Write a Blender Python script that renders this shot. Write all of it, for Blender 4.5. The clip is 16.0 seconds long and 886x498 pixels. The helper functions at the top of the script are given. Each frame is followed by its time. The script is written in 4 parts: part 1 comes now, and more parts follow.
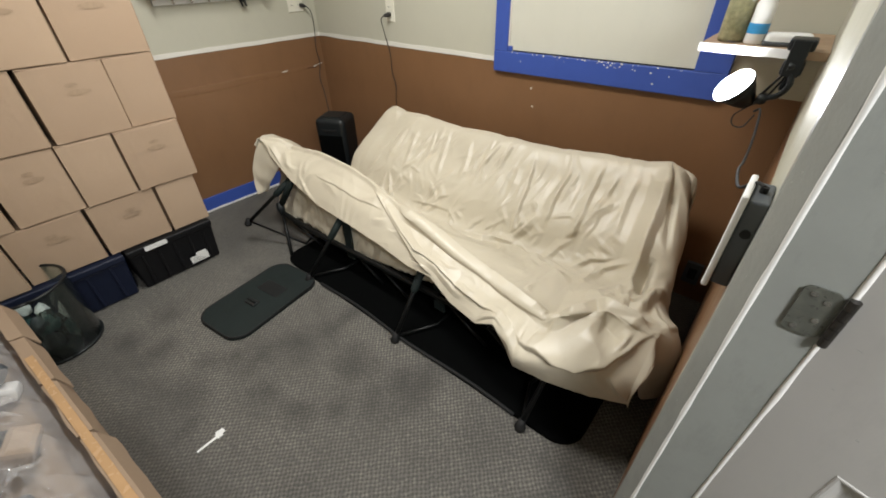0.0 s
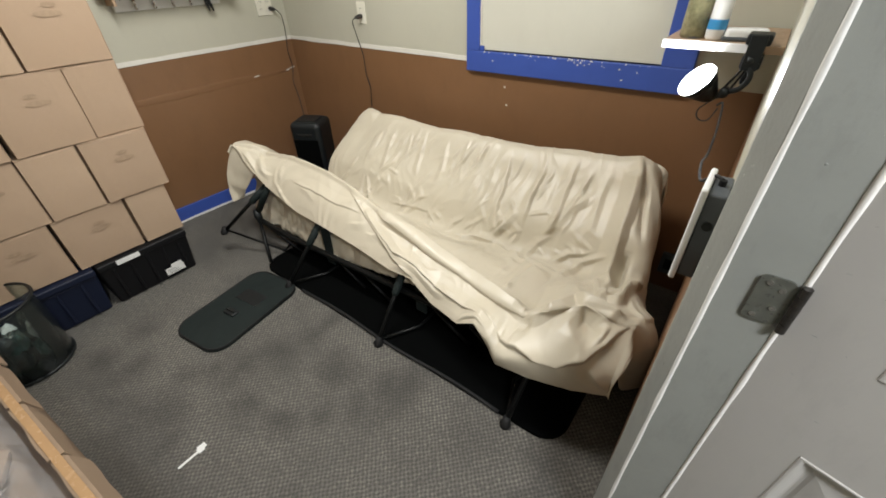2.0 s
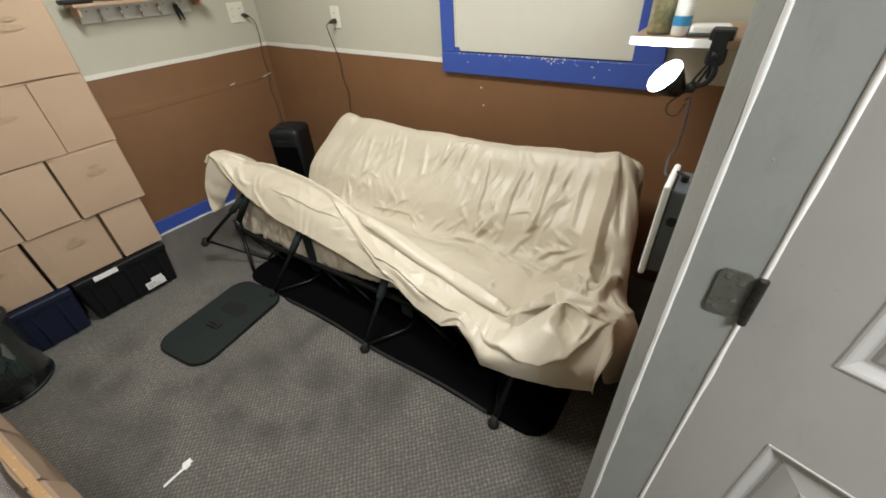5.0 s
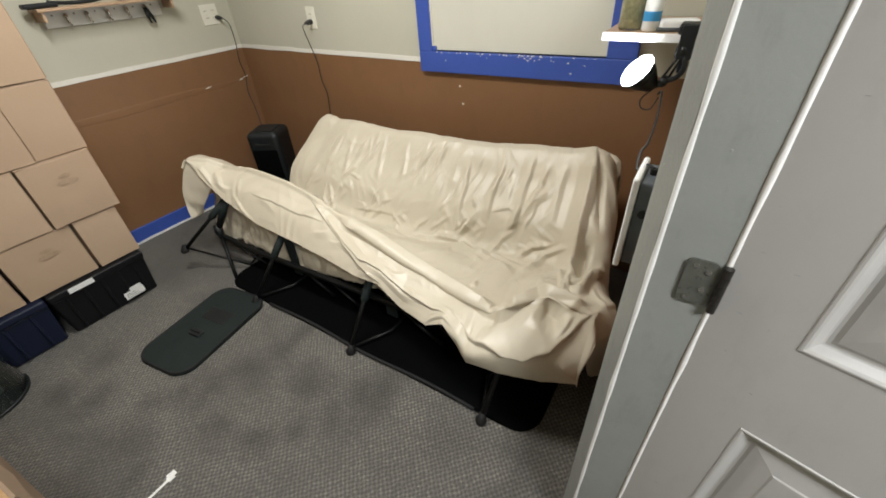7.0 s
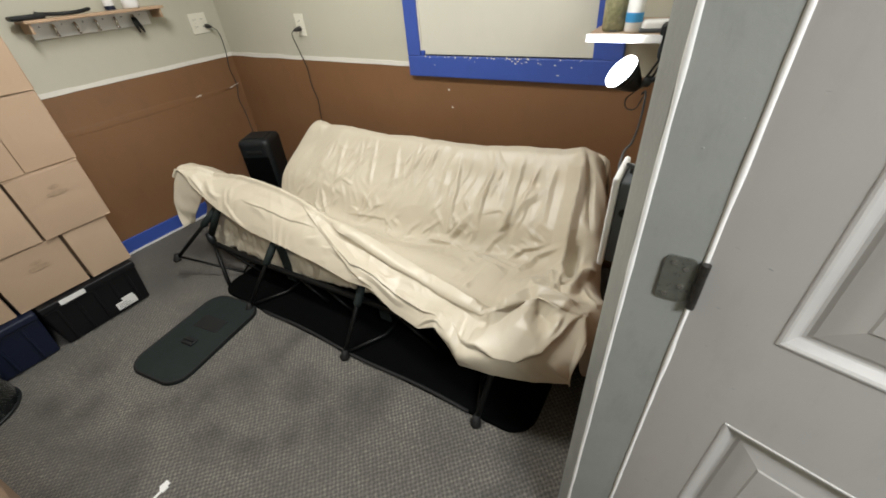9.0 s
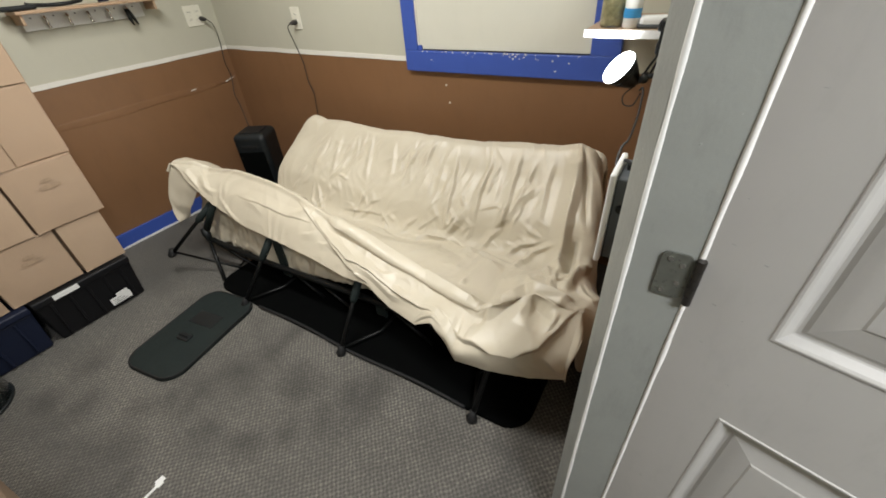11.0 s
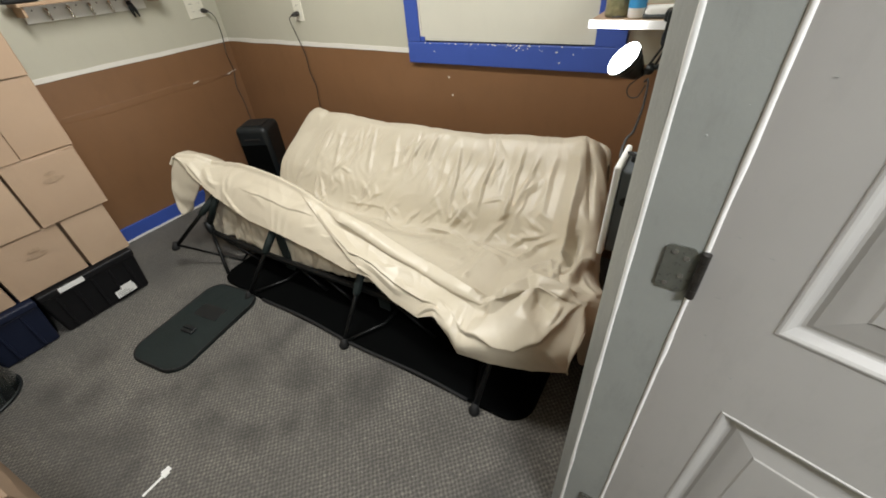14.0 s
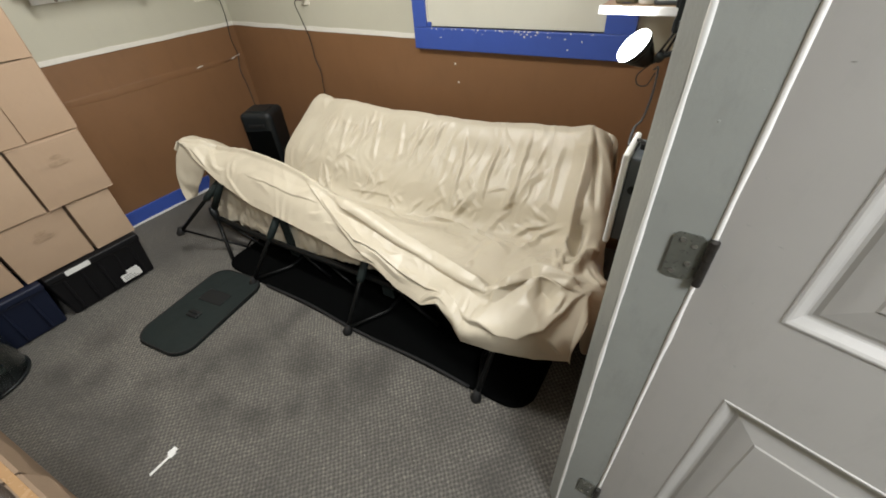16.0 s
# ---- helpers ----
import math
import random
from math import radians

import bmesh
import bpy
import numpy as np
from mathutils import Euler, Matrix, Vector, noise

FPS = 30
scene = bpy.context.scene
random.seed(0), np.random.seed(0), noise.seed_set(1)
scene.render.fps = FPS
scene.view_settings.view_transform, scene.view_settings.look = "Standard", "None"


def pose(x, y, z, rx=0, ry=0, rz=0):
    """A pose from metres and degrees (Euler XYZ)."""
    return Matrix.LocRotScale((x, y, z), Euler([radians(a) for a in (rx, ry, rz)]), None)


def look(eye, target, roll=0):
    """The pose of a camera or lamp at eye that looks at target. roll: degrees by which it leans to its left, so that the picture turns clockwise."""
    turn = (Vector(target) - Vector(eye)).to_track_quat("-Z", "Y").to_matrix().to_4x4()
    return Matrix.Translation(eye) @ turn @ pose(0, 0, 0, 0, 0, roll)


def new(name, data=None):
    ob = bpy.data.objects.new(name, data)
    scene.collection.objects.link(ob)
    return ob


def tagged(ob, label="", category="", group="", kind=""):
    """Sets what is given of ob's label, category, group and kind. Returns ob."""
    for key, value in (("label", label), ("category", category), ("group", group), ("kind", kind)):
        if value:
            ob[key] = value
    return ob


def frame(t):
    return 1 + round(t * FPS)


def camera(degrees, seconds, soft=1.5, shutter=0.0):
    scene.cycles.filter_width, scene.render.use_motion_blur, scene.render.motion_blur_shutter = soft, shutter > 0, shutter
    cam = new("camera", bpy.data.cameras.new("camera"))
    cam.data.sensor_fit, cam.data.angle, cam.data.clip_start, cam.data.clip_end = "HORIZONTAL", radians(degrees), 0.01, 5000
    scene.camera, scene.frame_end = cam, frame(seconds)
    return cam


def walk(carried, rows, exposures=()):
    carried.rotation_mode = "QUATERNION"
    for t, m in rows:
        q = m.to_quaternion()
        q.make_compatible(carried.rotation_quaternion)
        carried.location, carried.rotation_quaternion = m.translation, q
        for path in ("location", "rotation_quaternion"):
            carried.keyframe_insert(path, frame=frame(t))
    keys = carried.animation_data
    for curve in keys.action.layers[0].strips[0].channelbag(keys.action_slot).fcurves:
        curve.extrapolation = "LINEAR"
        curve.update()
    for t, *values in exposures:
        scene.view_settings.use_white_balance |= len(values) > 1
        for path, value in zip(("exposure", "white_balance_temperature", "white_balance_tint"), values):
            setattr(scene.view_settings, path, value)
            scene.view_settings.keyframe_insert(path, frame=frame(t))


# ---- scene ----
cam = camera(96.1, 16.0, 1.8)
PATH = [
    (0, (2.841, -1.946, 1.411), (1.787, -0.716, 0.238), -0.9),
    (0.5, (2.844, -1.94, 1.414), (1.819, -0.682, 0.244), -1.2),
    (1, (2.846, -1.936, 1.413), (1.82, -0.681, 0.242), -1.7),
    (1.5, (2.85, -1.934, 1.417), (1.827, -0.676, 0.246), -2.1),
    (2, (2.859, -1.928, 1.416), (1.863, -0.653, 0.24), -1.7),
    (2.5, (2.865, -1.921, 1.415), (1.884, -0.638, 0.235), -2.1),
    (3, (2.866, -1.917, 1.414), (1.892, -0.634, 0.228), -2.4),
    (5.5, (2.89, -1.902, 1.424), (1.943, -0.591, 0.248), -3.4),
    (6, (2.894, -1.899, 1.423), (1.964, -0.585, 0.236), -3.7),
    (6.5, (2.896, -1.895, 1.421), (1.99, -0.563, 0.236), -3.3),
    (7, (2.903, -1.893, 1.421), (1.998, -0.558, 0.239), -3.7),
    (7.5, (2.909, -1.892, 1.418), (2.02, -0.549, 0.232), -3.2),
    (8, (2.915, -1.892, 1.419), (2.002, -0.558, 0.242), -3.8),
    (8.5, (2.921, -1.889, 1.421), (2.017, -0.543, 0.25), -4.2),
    (9, (2.925, -1.884, 1.42), (2.027, -0.532, 0.251), -4.6),
    (11.5, (2.924, -1.883, 1.417), (2.051, -0.535, 0.225), -4.0),
    (12, (2.924, -1.883, 1.415), (2.054, -0.537, 0.219), -4.0),
    (12.5, (2.926, -1.88, 1.414), (2.053, -0.535, 0.22), -4.2),
    (13, (2.925, -1.882, 1.417), (2.04, -0.549, 0.218), -4.3),
    (13.5, (2.924, -1.883, 1.416), (2.041, -0.559, 0.204), -4.4),
    (14, (2.924, -1.882, 1.416), (2.042, -0.556, 0.205), -4.4),
    (14.5, (2.924, -1.883, 1.412), (2.048, -0.563, 0.191), -4.1),
    (15, (2.925, -1.882, 1.414), (2.045, -0.563, 0.195), -4.3),
    (15.5, (2.924, -1.886, 1.414), (2.04, -0.576, 0.189), -4.3),
    (16, (2.921, -1.89, 1.411), (2.043, -0.599, 0.162), -4.0),
]
walk(cam, [(t, look(eye, target, roll)) for t, eye, target, roll in PATH])

# ---------- light ----------
world = bpy.data.worlds.new("world")
scene.world = world
world.use_nodes = True
world.node_tree.nodes["Background"].inputs[0].default_value = (0.60, 0.62, 0.66, 1)
world.node_tree.nodes["Background"].inputs[1].default_value = 0.25


def area_lamp(name, m, sx, sy, watts, color):
    data = bpy.data.lights.new(name, "AREA")
    data.shape, data.size, data.size_y, data.energy, data.color = "RECTANGLE", sx, sy, watts, color
    ob = new(name, data)
    ob.matrix_world = m
    return ob


CEIL = 2.42
area_lamp("ceiling_panel_light", pose(1.55, -1.22, CEIL - 0.06), 1.15, 0.30, 44, (1.0, 0.995, 0.965))
area_lamp("hall_panel_light", pose(4.0, -2.25, CEIL - 0.06), 0.6, 0.4, 66, (0.96, 0.98, 1.0))
LAMP = Vector((2.70, -0.44, 1.098))
AIM = Vector((-0.63, -0.43, 0.65)).normalized()
spot = bpy.data.lights.new("desk_lamp_light", "AREA")
spot.shape, spot.size, spot.energy, spot.color = "DISK", 0.085, 3.6, (0.95, 0.97, 1.0)
spot_ob = new("desk_lamp_light", spot)
spot_ob.matrix_world = Matrix.Translation(LAMP + AIM * 0.022) @ AIM.to_track_quat("-Z", "Y").to_matrix().to_4x4()


# ---------- materials ----------
class Nodes:
    """Short-hand for building one node material."""

    def __init__(self, name):
        self.mat = bpy.data.materials.new(name)
        self.mat.use_nodes = True
        self.tree = self.mat.node_tree
        self.bsdf = self.tree.nodes["Principled BSDF"]
        self.coord = self.tree.nodes.new("ShaderNodeTexCoord").outputs["Object"]

    def node(self, kind, **sockets):
        n = self.tree.nodes.new(kind)
        for key, value in sockets.items():
            self.put(n.inputs[key.replace("_", " ")], value)
        return n

    def put(self, socket, value):
        if isinstance(value, bpy.types.NodeSocket):
            self.tree.links.new(value, socket)
        else:
            socket.default_value = value

    def noise(self, scale, detail=4.0, rough=0.6, vector=None, distortion=0.0):
        return self.node("ShaderNodeTexNoise", Vector=vector or self.coord, Scale=scale, Detail=detail, Roughness=rough,
                         Distortion=distortion).outputs["Fac"]

    def stretch(self, sx, sy, sz, turn=0.0):
        n = self.node("ShaderNodeMapping", Vector=self.coord, Scale=(sx, sy, sz))
        n.inputs["Rotation"].default_value = (0, 0, turn)
        return n.outputs["Vector"]

    def ramp(self, fac, *stops):
        n = self.node("ShaderNodeValToRGB", Fac=fac)
        el = n.color_ramp.elements
        while len(el) < len(stops):
            el.new(0.5)
        for e, (p, c) in zip(el, stops):
            e.position = p
            e.color = (*c, 1) if len(c) == 3 else c
        return n.outputs["Color"]

    def mix(self, fac, a, b, blend="MIX"):
        n = self.tree.nodes.new("ShaderNodeMix")
        n.data_type, n.blend_type = "RGBA", blend
        for i, v in ((0, fac), (6, a), (7, b)):
            if isinstance(v, tuple) and len(v) == 3:
                v = (*v, 1)
            self.put(n.inputs[i], v)
        return n.outputs[2]

    def math(self, op, a, b=0.0):
        n = self.tree.nodes.new("ShaderNodeMath")
        n.operation = op
        self.put(n.inputs[0], a)
        self.put(n.inputs[1], b)
        return n.outputs[0]

    def bump(self, height, strength, distance=0.01, below=None):
        n = self.node("ShaderNodeBump", Height=height, Strength=strength, Distance=distance)
        if below is not None:
            self.put(n.inputs["Normal"], below)
        self.put(self.bsdf.inputs["Normal"], n.outputs["Normal"])
        return n.outputs["Normal"]

    def set(self, **sockets):
        for key, value in sockets.items():
            if isinstance(value, tuple) and len(value) == 3:
                value = (*value, 1)
            self.put(self.bsdf.inputs[key.replace("_", " ")], value)
        return self


def tone(c, k):
    return tuple(min(1.0, v * k) for v in c)


def painted(name, color, rough=0.5, vary=0.12, stain=0.25, scale=3.0, roller=220.0, bump=0.12, spots=None, spot_at=0.72):
    """Rolled paint: a fine stipple, wide uneven patches and a few scuffs."""
    n = Nodes(name)
    wide = n.noise(scale, 5, 0.65)
    base = n.mix(wide, tone(color, 1 - vary), tone(color, 1 + vary))
    smear = n.noise(scale * 5, 6, 0.7, n.stretch(1, 1, 0.35))
    base = n.mix(n.math("MULTIPLY", n.ramp(smear, (0.52, (0, 0, 0)), (0.75, (1, 1, 1))), stain), base, tone(color, 0.7))
    if spots:
        chips = n.noise(scale * 16, 3, 0.5)
        base = n.mix(n.ramp(chips, (spot_at, (0, 0, 0)), (spot_at + 0.015, (1, 1, 1))), base, spots)
    n.set(Base_Color=base, Roughness=n.math("ADD", n.math("MULTIPLY", smear, 0.22), rough - 0.11))
    n.bump(n.noise(roller, 3, 0.6), bump, 0.004)
    return n.mat


def plain(name, color, rough=0.45, metal=0.0, vary=0.15, scale=30.0, bump=0.1, spec=0.5):
    n = Nodes(name)
    f = n.noise(scale, 5, 0.6)
    n.set(Base_Color=n.mix(f, tone(color, 1 - vary), tone(color, 1 + vary)), Metallic=metal, Specular_IOR_Level=spec,
          Roughness=n.math("ADD", n.math("MULTIPLY", n.noise(scale * 2.3, 4), 0.25), rough - 0.12))
    n.bump(n.noise(scale * 6, 3), bump, 0.002)
    return n.mat


WALL = painted("paint_sage_cream", (0.475, 0.463, 0.378), 0.55, 0.07, 0.10, 2.0)
BOARD = painted("paint_board_cream", (0.58, 0.57, 0.49), 0.5, 0.05, 0.10, 2.4, 120)
BROWN = painted("paint_brown", (0.202, 0.105, 0.050), 0.38, 0.14, 0.25, 2.2, 180, 0.1, (0.42, 0.33, 0.24), 0.80)
TRIM = painted("paint_white_line", (0.70, 0.68, 0.62), 0.5, 0.08, 0.3, 9.0)
BLUE = painted("paint_blue", (0.040, 0.085, 0.36), 0.42, 0.14, 0.2, 5.0, 160, 0.15, (0.60, 0.62, 0.66), 0.745)
CEILING = painted("ceiling_white", (0.72, 0.70, 0.65), 0.8)
STEEL = painted("paint_grey_frame", (0.26, 0.27, 0.255), 0.34, 0.18, 0.5, 5.0, 140, 0.12)
STEEL_EDGE = painted("paint_pale_edge", (0.74, 0.74, 0.72), 0.45, 0.10, 0.3, 14.0)
DOOR = painted("paint_grey_door", (0.40, 0.39, 0.375), 0.42, 0.09, 0.30, 3.5, 200, 0.035)
DOORLINE = painted("paint_white_door_edge", (0.82, 0.81, 0.79), 0.5, 0.08, 0.15, 14.0)
BLACK = plain("black_coated_steel", (0.004, 0.0045, 0.0045), 0.42, spec=0.22)
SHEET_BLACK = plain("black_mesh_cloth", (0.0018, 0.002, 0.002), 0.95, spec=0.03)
RUBBER = plain("black_rubber", (0.008, 0.008, 0.008), 0.7, spec=0.3)
BLACK_PLASTIC = plain("black_plastic", (0.007, 0.009, 0.010), 0.42, spec=0.35)
HINGE_DARK = plain("hinge_knuckle_steel", (0.07, 0.065, 0.06), 0.34, 0.8, 0.4, 70)
HINGE = plain("worn_dark_hinge", (0.15, 0.155, 0.135), 0.3, 0.5, 0.35, 60)
CHROME = plain("chrome", (0.72, 0.72, 0.70), 0.2, 1.0, 0.08)
SILVER = plain("brushed_silver", (0.55, 0.55, 0.53), 0.38, 0.6, 0.08)
PLATE = plain("ivory_plastic", (0.72, 0.70, 0.60), 0.4, 0, 0.04)
WHITE = plain("white_plastic", (0.78, 0.78, 0.77), 0.4, 0, 0.04)
PAPER = plain("white_paper", (0.70, 0.70, 0.68), 0.7, 0, 0.1, 60)
INK = plain("grey_print", (0.325, 0.233, 0.155), 0.8, 0, 0.35, 60)
BAR = plain("dark_print", (0.25, 0.25, 0.25), 0.8)
TOTE_BLACK = plain("black_tote_plastic", (0.005, 0.005, 0.006), 0.55, spec=0.25)
TOTE_BLUE = plain("navy_tote_plastic", (0.007, 0.011, 0.028), 0.5, spec=0.3)
SLATE = plain("slate_plastic", (0.075, 0.085, 0.095), 0.45)
WOODTOP = plain("pale_wood", (0.45, 0.31, 0.20), 0.5, 0, 0.2, 25)
CORD = plain("black_cord", (0.022, 0.019, 0.018), 0.5)
GREYCORD = plain("grey_cord", (0.028, 0.027, 0.026), 0.7, 0, 0.15, 30, 0.1, 0.15)
TAPE = plain("packing_tape", (0.40, 0.25, 0.13), 0.25, 0, 0.1, 20)


# x, y and radii of the stains, then of three long dark streaks
STAINS_AND_STREAKS = ((1.39, -1.90, 0.18, 0.16), (1.54, -1.45, 0.14, 0.12), (1.48, -1.62, 0.11, 0.10), (1.38, -1.68, 0.09, 0.09), (0.88, -1.73, 0.13, 0.11), (1.08, -1.88, 0.11, 0.10), (1.32, -1.75, 0.10, 0.09), (1.82, -1.64, 0.10, 0.09), (1.65, -1.69, 0.09, 0.09), (1.82, -1.36, 0.13, 0.11), (2.02, -1.42, 0.10, 0.09), (2.74, -1.24, 0.13, 0.11), (1.03, -1.53, 0.10, 0.09), (0.90, -1.93, 0.11, 0.10), (2.04, -1.28, 0.09, 0.09), (1.92, -1.54, 0.09, 0.09), (1.56, -1.95, 0.09, 0.09),
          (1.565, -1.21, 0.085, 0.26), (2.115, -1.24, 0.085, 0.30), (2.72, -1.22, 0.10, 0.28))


def carpet():
    n = Nodes("woven_grey_carpet")
    wob = n.node("ShaderNodeTexNoise", Vector=n.coord, Scale=34.0, Detail=4.0).outputs["Color"]
    vm = n.tree.nodes.new("ShaderNodeVectorMath")
    vm.operation = "MULTIPLY_ADD"
    n.put(vm.inputs[0], wob)
    vm.inputs[1].default_value = (0.016, 0.014, 0)
    n.put(vm.inputs[2], n.coord)
    sep = n.node("ShaderNodeSeparateXYZ", Vector=vm.outputs[0])
    row = n.math("SINE", n.math("MULTIPLY", sep.outputs[1], 2 * math.pi / 0.021))
    shift = n.math("MULTIPLY", n.math("SIGN", row), math.pi / 2)
    col = n.math("SINE", n.math("ADD", n.math("MULTIPLY", sep.outputs[0], 2 * math.pi / 0.019), shift))
    loops = n.math("ADD", n.math("MULTIPLY", n.math("MULTIPLY", n.math("POWER", n.math("ABSOLUTE", row), 0.6), col), 0.5), 0.5)
    fibre = n.noise(520, 4, 0.7)
    heather = n.noise(60, 4, 0.75)
    yarn = n.mix(loops, (0.058, 0.053, 0.046), (0.250, 0.233, 0.202))
    yarn = n.mix(n.ramp(heather, (0.40, (0.75, 0.75, 0.75)), (0.62, (0, 0, 0))), yarn, (0.081, 0.078, 0.072))
    yarn = n.mix(n.ramp(fibre, (0.55, (0, 0, 0)), (0.8, (0.5, 0.5, 0.5))), yarn, (0.30, 0.28, 0.26))
    worn = n.noise(1.5, 5, 0.62)
    yarn = n.mix(n.ramp(worn, (0.40, (0.45, 0.45, 0.45)), (0.60, (0, 0, 0))), yarn, (0.071, 0.068, 0.062))
    blots = n.noise(3.2, 4, 0.55, n.stretch(0.7, 1.3, 1), 0.4)
    yarn = n.mix(n.ramp(blots, (0.46, (0, 0, 0)), (0.70, (0.45, 0.45, 0.45))), yarn, (0.049, 0.047, 0.043))
    # spilled and trodden stains, and the long dark streaks in front of the bench
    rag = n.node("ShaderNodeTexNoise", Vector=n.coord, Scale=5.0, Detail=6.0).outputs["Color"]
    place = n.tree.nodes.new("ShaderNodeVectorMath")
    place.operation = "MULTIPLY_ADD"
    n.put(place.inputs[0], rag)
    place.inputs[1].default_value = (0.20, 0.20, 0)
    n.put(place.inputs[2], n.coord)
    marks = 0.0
    for x, y, rx, ry in STAINS_AND_STREAKS:
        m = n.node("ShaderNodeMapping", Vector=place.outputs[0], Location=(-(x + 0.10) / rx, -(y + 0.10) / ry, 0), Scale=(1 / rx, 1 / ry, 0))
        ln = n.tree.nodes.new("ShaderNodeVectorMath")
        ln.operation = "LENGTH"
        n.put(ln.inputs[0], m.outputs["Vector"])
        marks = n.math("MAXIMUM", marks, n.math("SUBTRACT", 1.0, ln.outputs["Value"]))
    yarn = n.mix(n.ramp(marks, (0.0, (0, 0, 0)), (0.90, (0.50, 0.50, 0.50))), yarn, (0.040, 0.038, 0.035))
    lint = n.noise(150, 2, 0.5)
    yarn = n.mix(n.ramp(lint, (0.775, (0, 0, 0)), (0.79, (1, 1, 1))), yarn, (0.45, 0.43, 0.40))
    n.set(Base_Color=yarn, Roughness=0.95, Specular_IOR_Level=0.12, Sheen_Weight=0.1)
    n.bump(n.math("ADD", loops, n.math("MULTIPLY", fibre, 0.7)), 0.6, 0.005)
    return n.mat


def cardboard(name="kraft_cardboard", shade=1.0):
    n = Nodes(name)
    info = n.tree.nodes.new("ShaderNodeObjectInfo").outputs["Random"]
    a = n.mix(info, tone((0.380, 0.278, 0.195), shade), tone((0.440, 0.328, 0.232), shade))
    fine = n.noise(160, 4, 0.7, n.stretch(1, 1, 6))
    wide = n.noise(5, 5, 0.6)
    a = n.mix(n.math("MULTIPLY", wide, 0.4), a, (0.33, 0.22, 0.14))
    a = n.mix(n.math("MULTIPLY", n.ramp(fine, (0.5, (0, 0, 0)), (0.8, (1, 1, 1))), 0.3), a, tone((0.52, 0.36, 0.22), shade))
    n.set(Base_Color=a, Roughness=0.78, Specular_IOR_Level=0.25)
    n.bump(n.math("ADD", n.noise(9, 3), n.math("MULTIPLY", fine, 0.15)), 0.25, 0.012)
    return n.mat


def vinyl():
    n = Nodes("cream_vinyl")
    wide = n.noise(3.5, 5, 0.6)
    a = n.mix(wide, (0.488, 0.436, 0.338), (0.540, 0.489, 0.388))
    grub = n.noise(18, 5, 0.7)
    a = n.mix(n.math("MULTIPLY", n.ramp(grub, (0.56, (0, 0, 0)), (0.8, (1, 1, 1))), 0.3), a, (0.40, 0.34, 0.245))
    n.set(Base_Color=a, Roughness=n.math("ADD", n.math("MULTIPLY", grub, 0.25), 0.28), Specular_IOR_Level=0.5)
    small = n.noise(15, 4, 0.5, n.stretch(1.6, 1, 0.8), 0.6)
    n.bump(small, 0.09, 0.010, n.bump(n.noise(420, 2), 0.12, 0.001))
    return n.mat


def padded():
    n = Nodes("black_nylon")
    weave = n.noise(900, 2)
    a = n.mix(n.noise(14, 5, 0.7), (0.0055, 0.009, 0.0085), (0.012, 0.019, 0.018))
    n.set(Base_Color=a, Roughness=0.72, Specular_IOR_Level=0.25)
    n.bump(weave, 0.3, 0.001, n.bump(n.noise(8, 4), 0.3, 0.02))
    return n.mat


def clear(name, color, rough, bump=0.0, through_share=1.0):
    n = Nodes(name)
    n.set(Base_Color=color, Roughness=rough, Transmission_Weight=through_share, IOR=1.42)
    if bump:
        n.bump(n.noise(22, 4, 0.6, distortion=0.8), bump, 0.03)
    return n.mat


def glow(name, color, strength):
    n = Nodes(name)
    n.set(Base_Color=(0.9, 0.9, 0.9), Emission_Color=color, Emission_Strength=strength)
    return n.mat


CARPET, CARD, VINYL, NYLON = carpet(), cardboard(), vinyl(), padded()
# same kraft cardboard, its colour darkened for the shade on the open carton
SHADED_CARD = cardboard("shaded_brown_cardboard", 0.62)
SATIN_RAIL = plain("satin_silver_rail", (0.70, 0.70, 0.67), 0.40, 0.1, 0.08, 20)
FILM = Nodes("clear_film").set(Base_Color=(0.72, 0.71, 0.71), Roughness=0.07, Alpha=0.27, Specular_IOR_Level=0.9).mat
TEAL = plain("teal_wrapper", (0.05, 0.12, 0.115), 0.3)
CLEAR_GLASS = clear("jar_glass", (0.9, 0.93, 0.9), 0.04)
SMOKE = clear("smoked_plastic", (0.74, 0.85, 0.83), 0.03, 0.0, 0.98)
LIT = glow("lit_diffuser", (0.95, 0.97, 1.0), 14.0)
PANEL = glow("ceiling_diffuser", (1.0, 0.94, 0.84), 3.0)


# ---------- mesh helpers ----------
def finish(bm, material, smooth=False):
    bmesh.ops.recalc_face_normals(bm, faces=bm.faces)
    mesh = bpy.data.meshes.new("mesh")
    bm.to_mesh(mesh)
    bm.free()
    mesh.materials.append(material)
    if smooth:
        mesh.shade_smooth()
    return mesh


def part(name, bm, material, parent=None, label="", smooth=False):
    ob = new(name, finish(bm, material, smooth))
    if parent is not None:
        ob.parent = parent
    if label:
        ob["label"] = label
    return ob


def thing(name, m, label, category, group="", kind=""):
    ob = new(name)
    ob.empty_display_size = 0.05
    ob.matrix_world = m
    return tagged(ob, label, category, group, kind)


def block(x0, x1, y0, y1, z0, z1, bevel=0.0, segments=2, bm=None):
    """A box between the given planes, its edges rounded."""
    own = bmesh.new()
    bmesh.ops.create_cube(own, size=1)
    for v in own.verts:
        v.co = Vector(((x0 + x1) / 2 + v.co.x * (x1 - x0), (y0 + y1) / 2 + v.co.y * (y1 - y0), (z0 + z1) / 2 + v.co.z * (z1 - z0)))
    if bevel:
        bmesh.ops.bevel(own, geom=own.edges[:], offset=bevel, segments=segments, affect="EDGES", profile=0.5)
    return merge(bm, own)


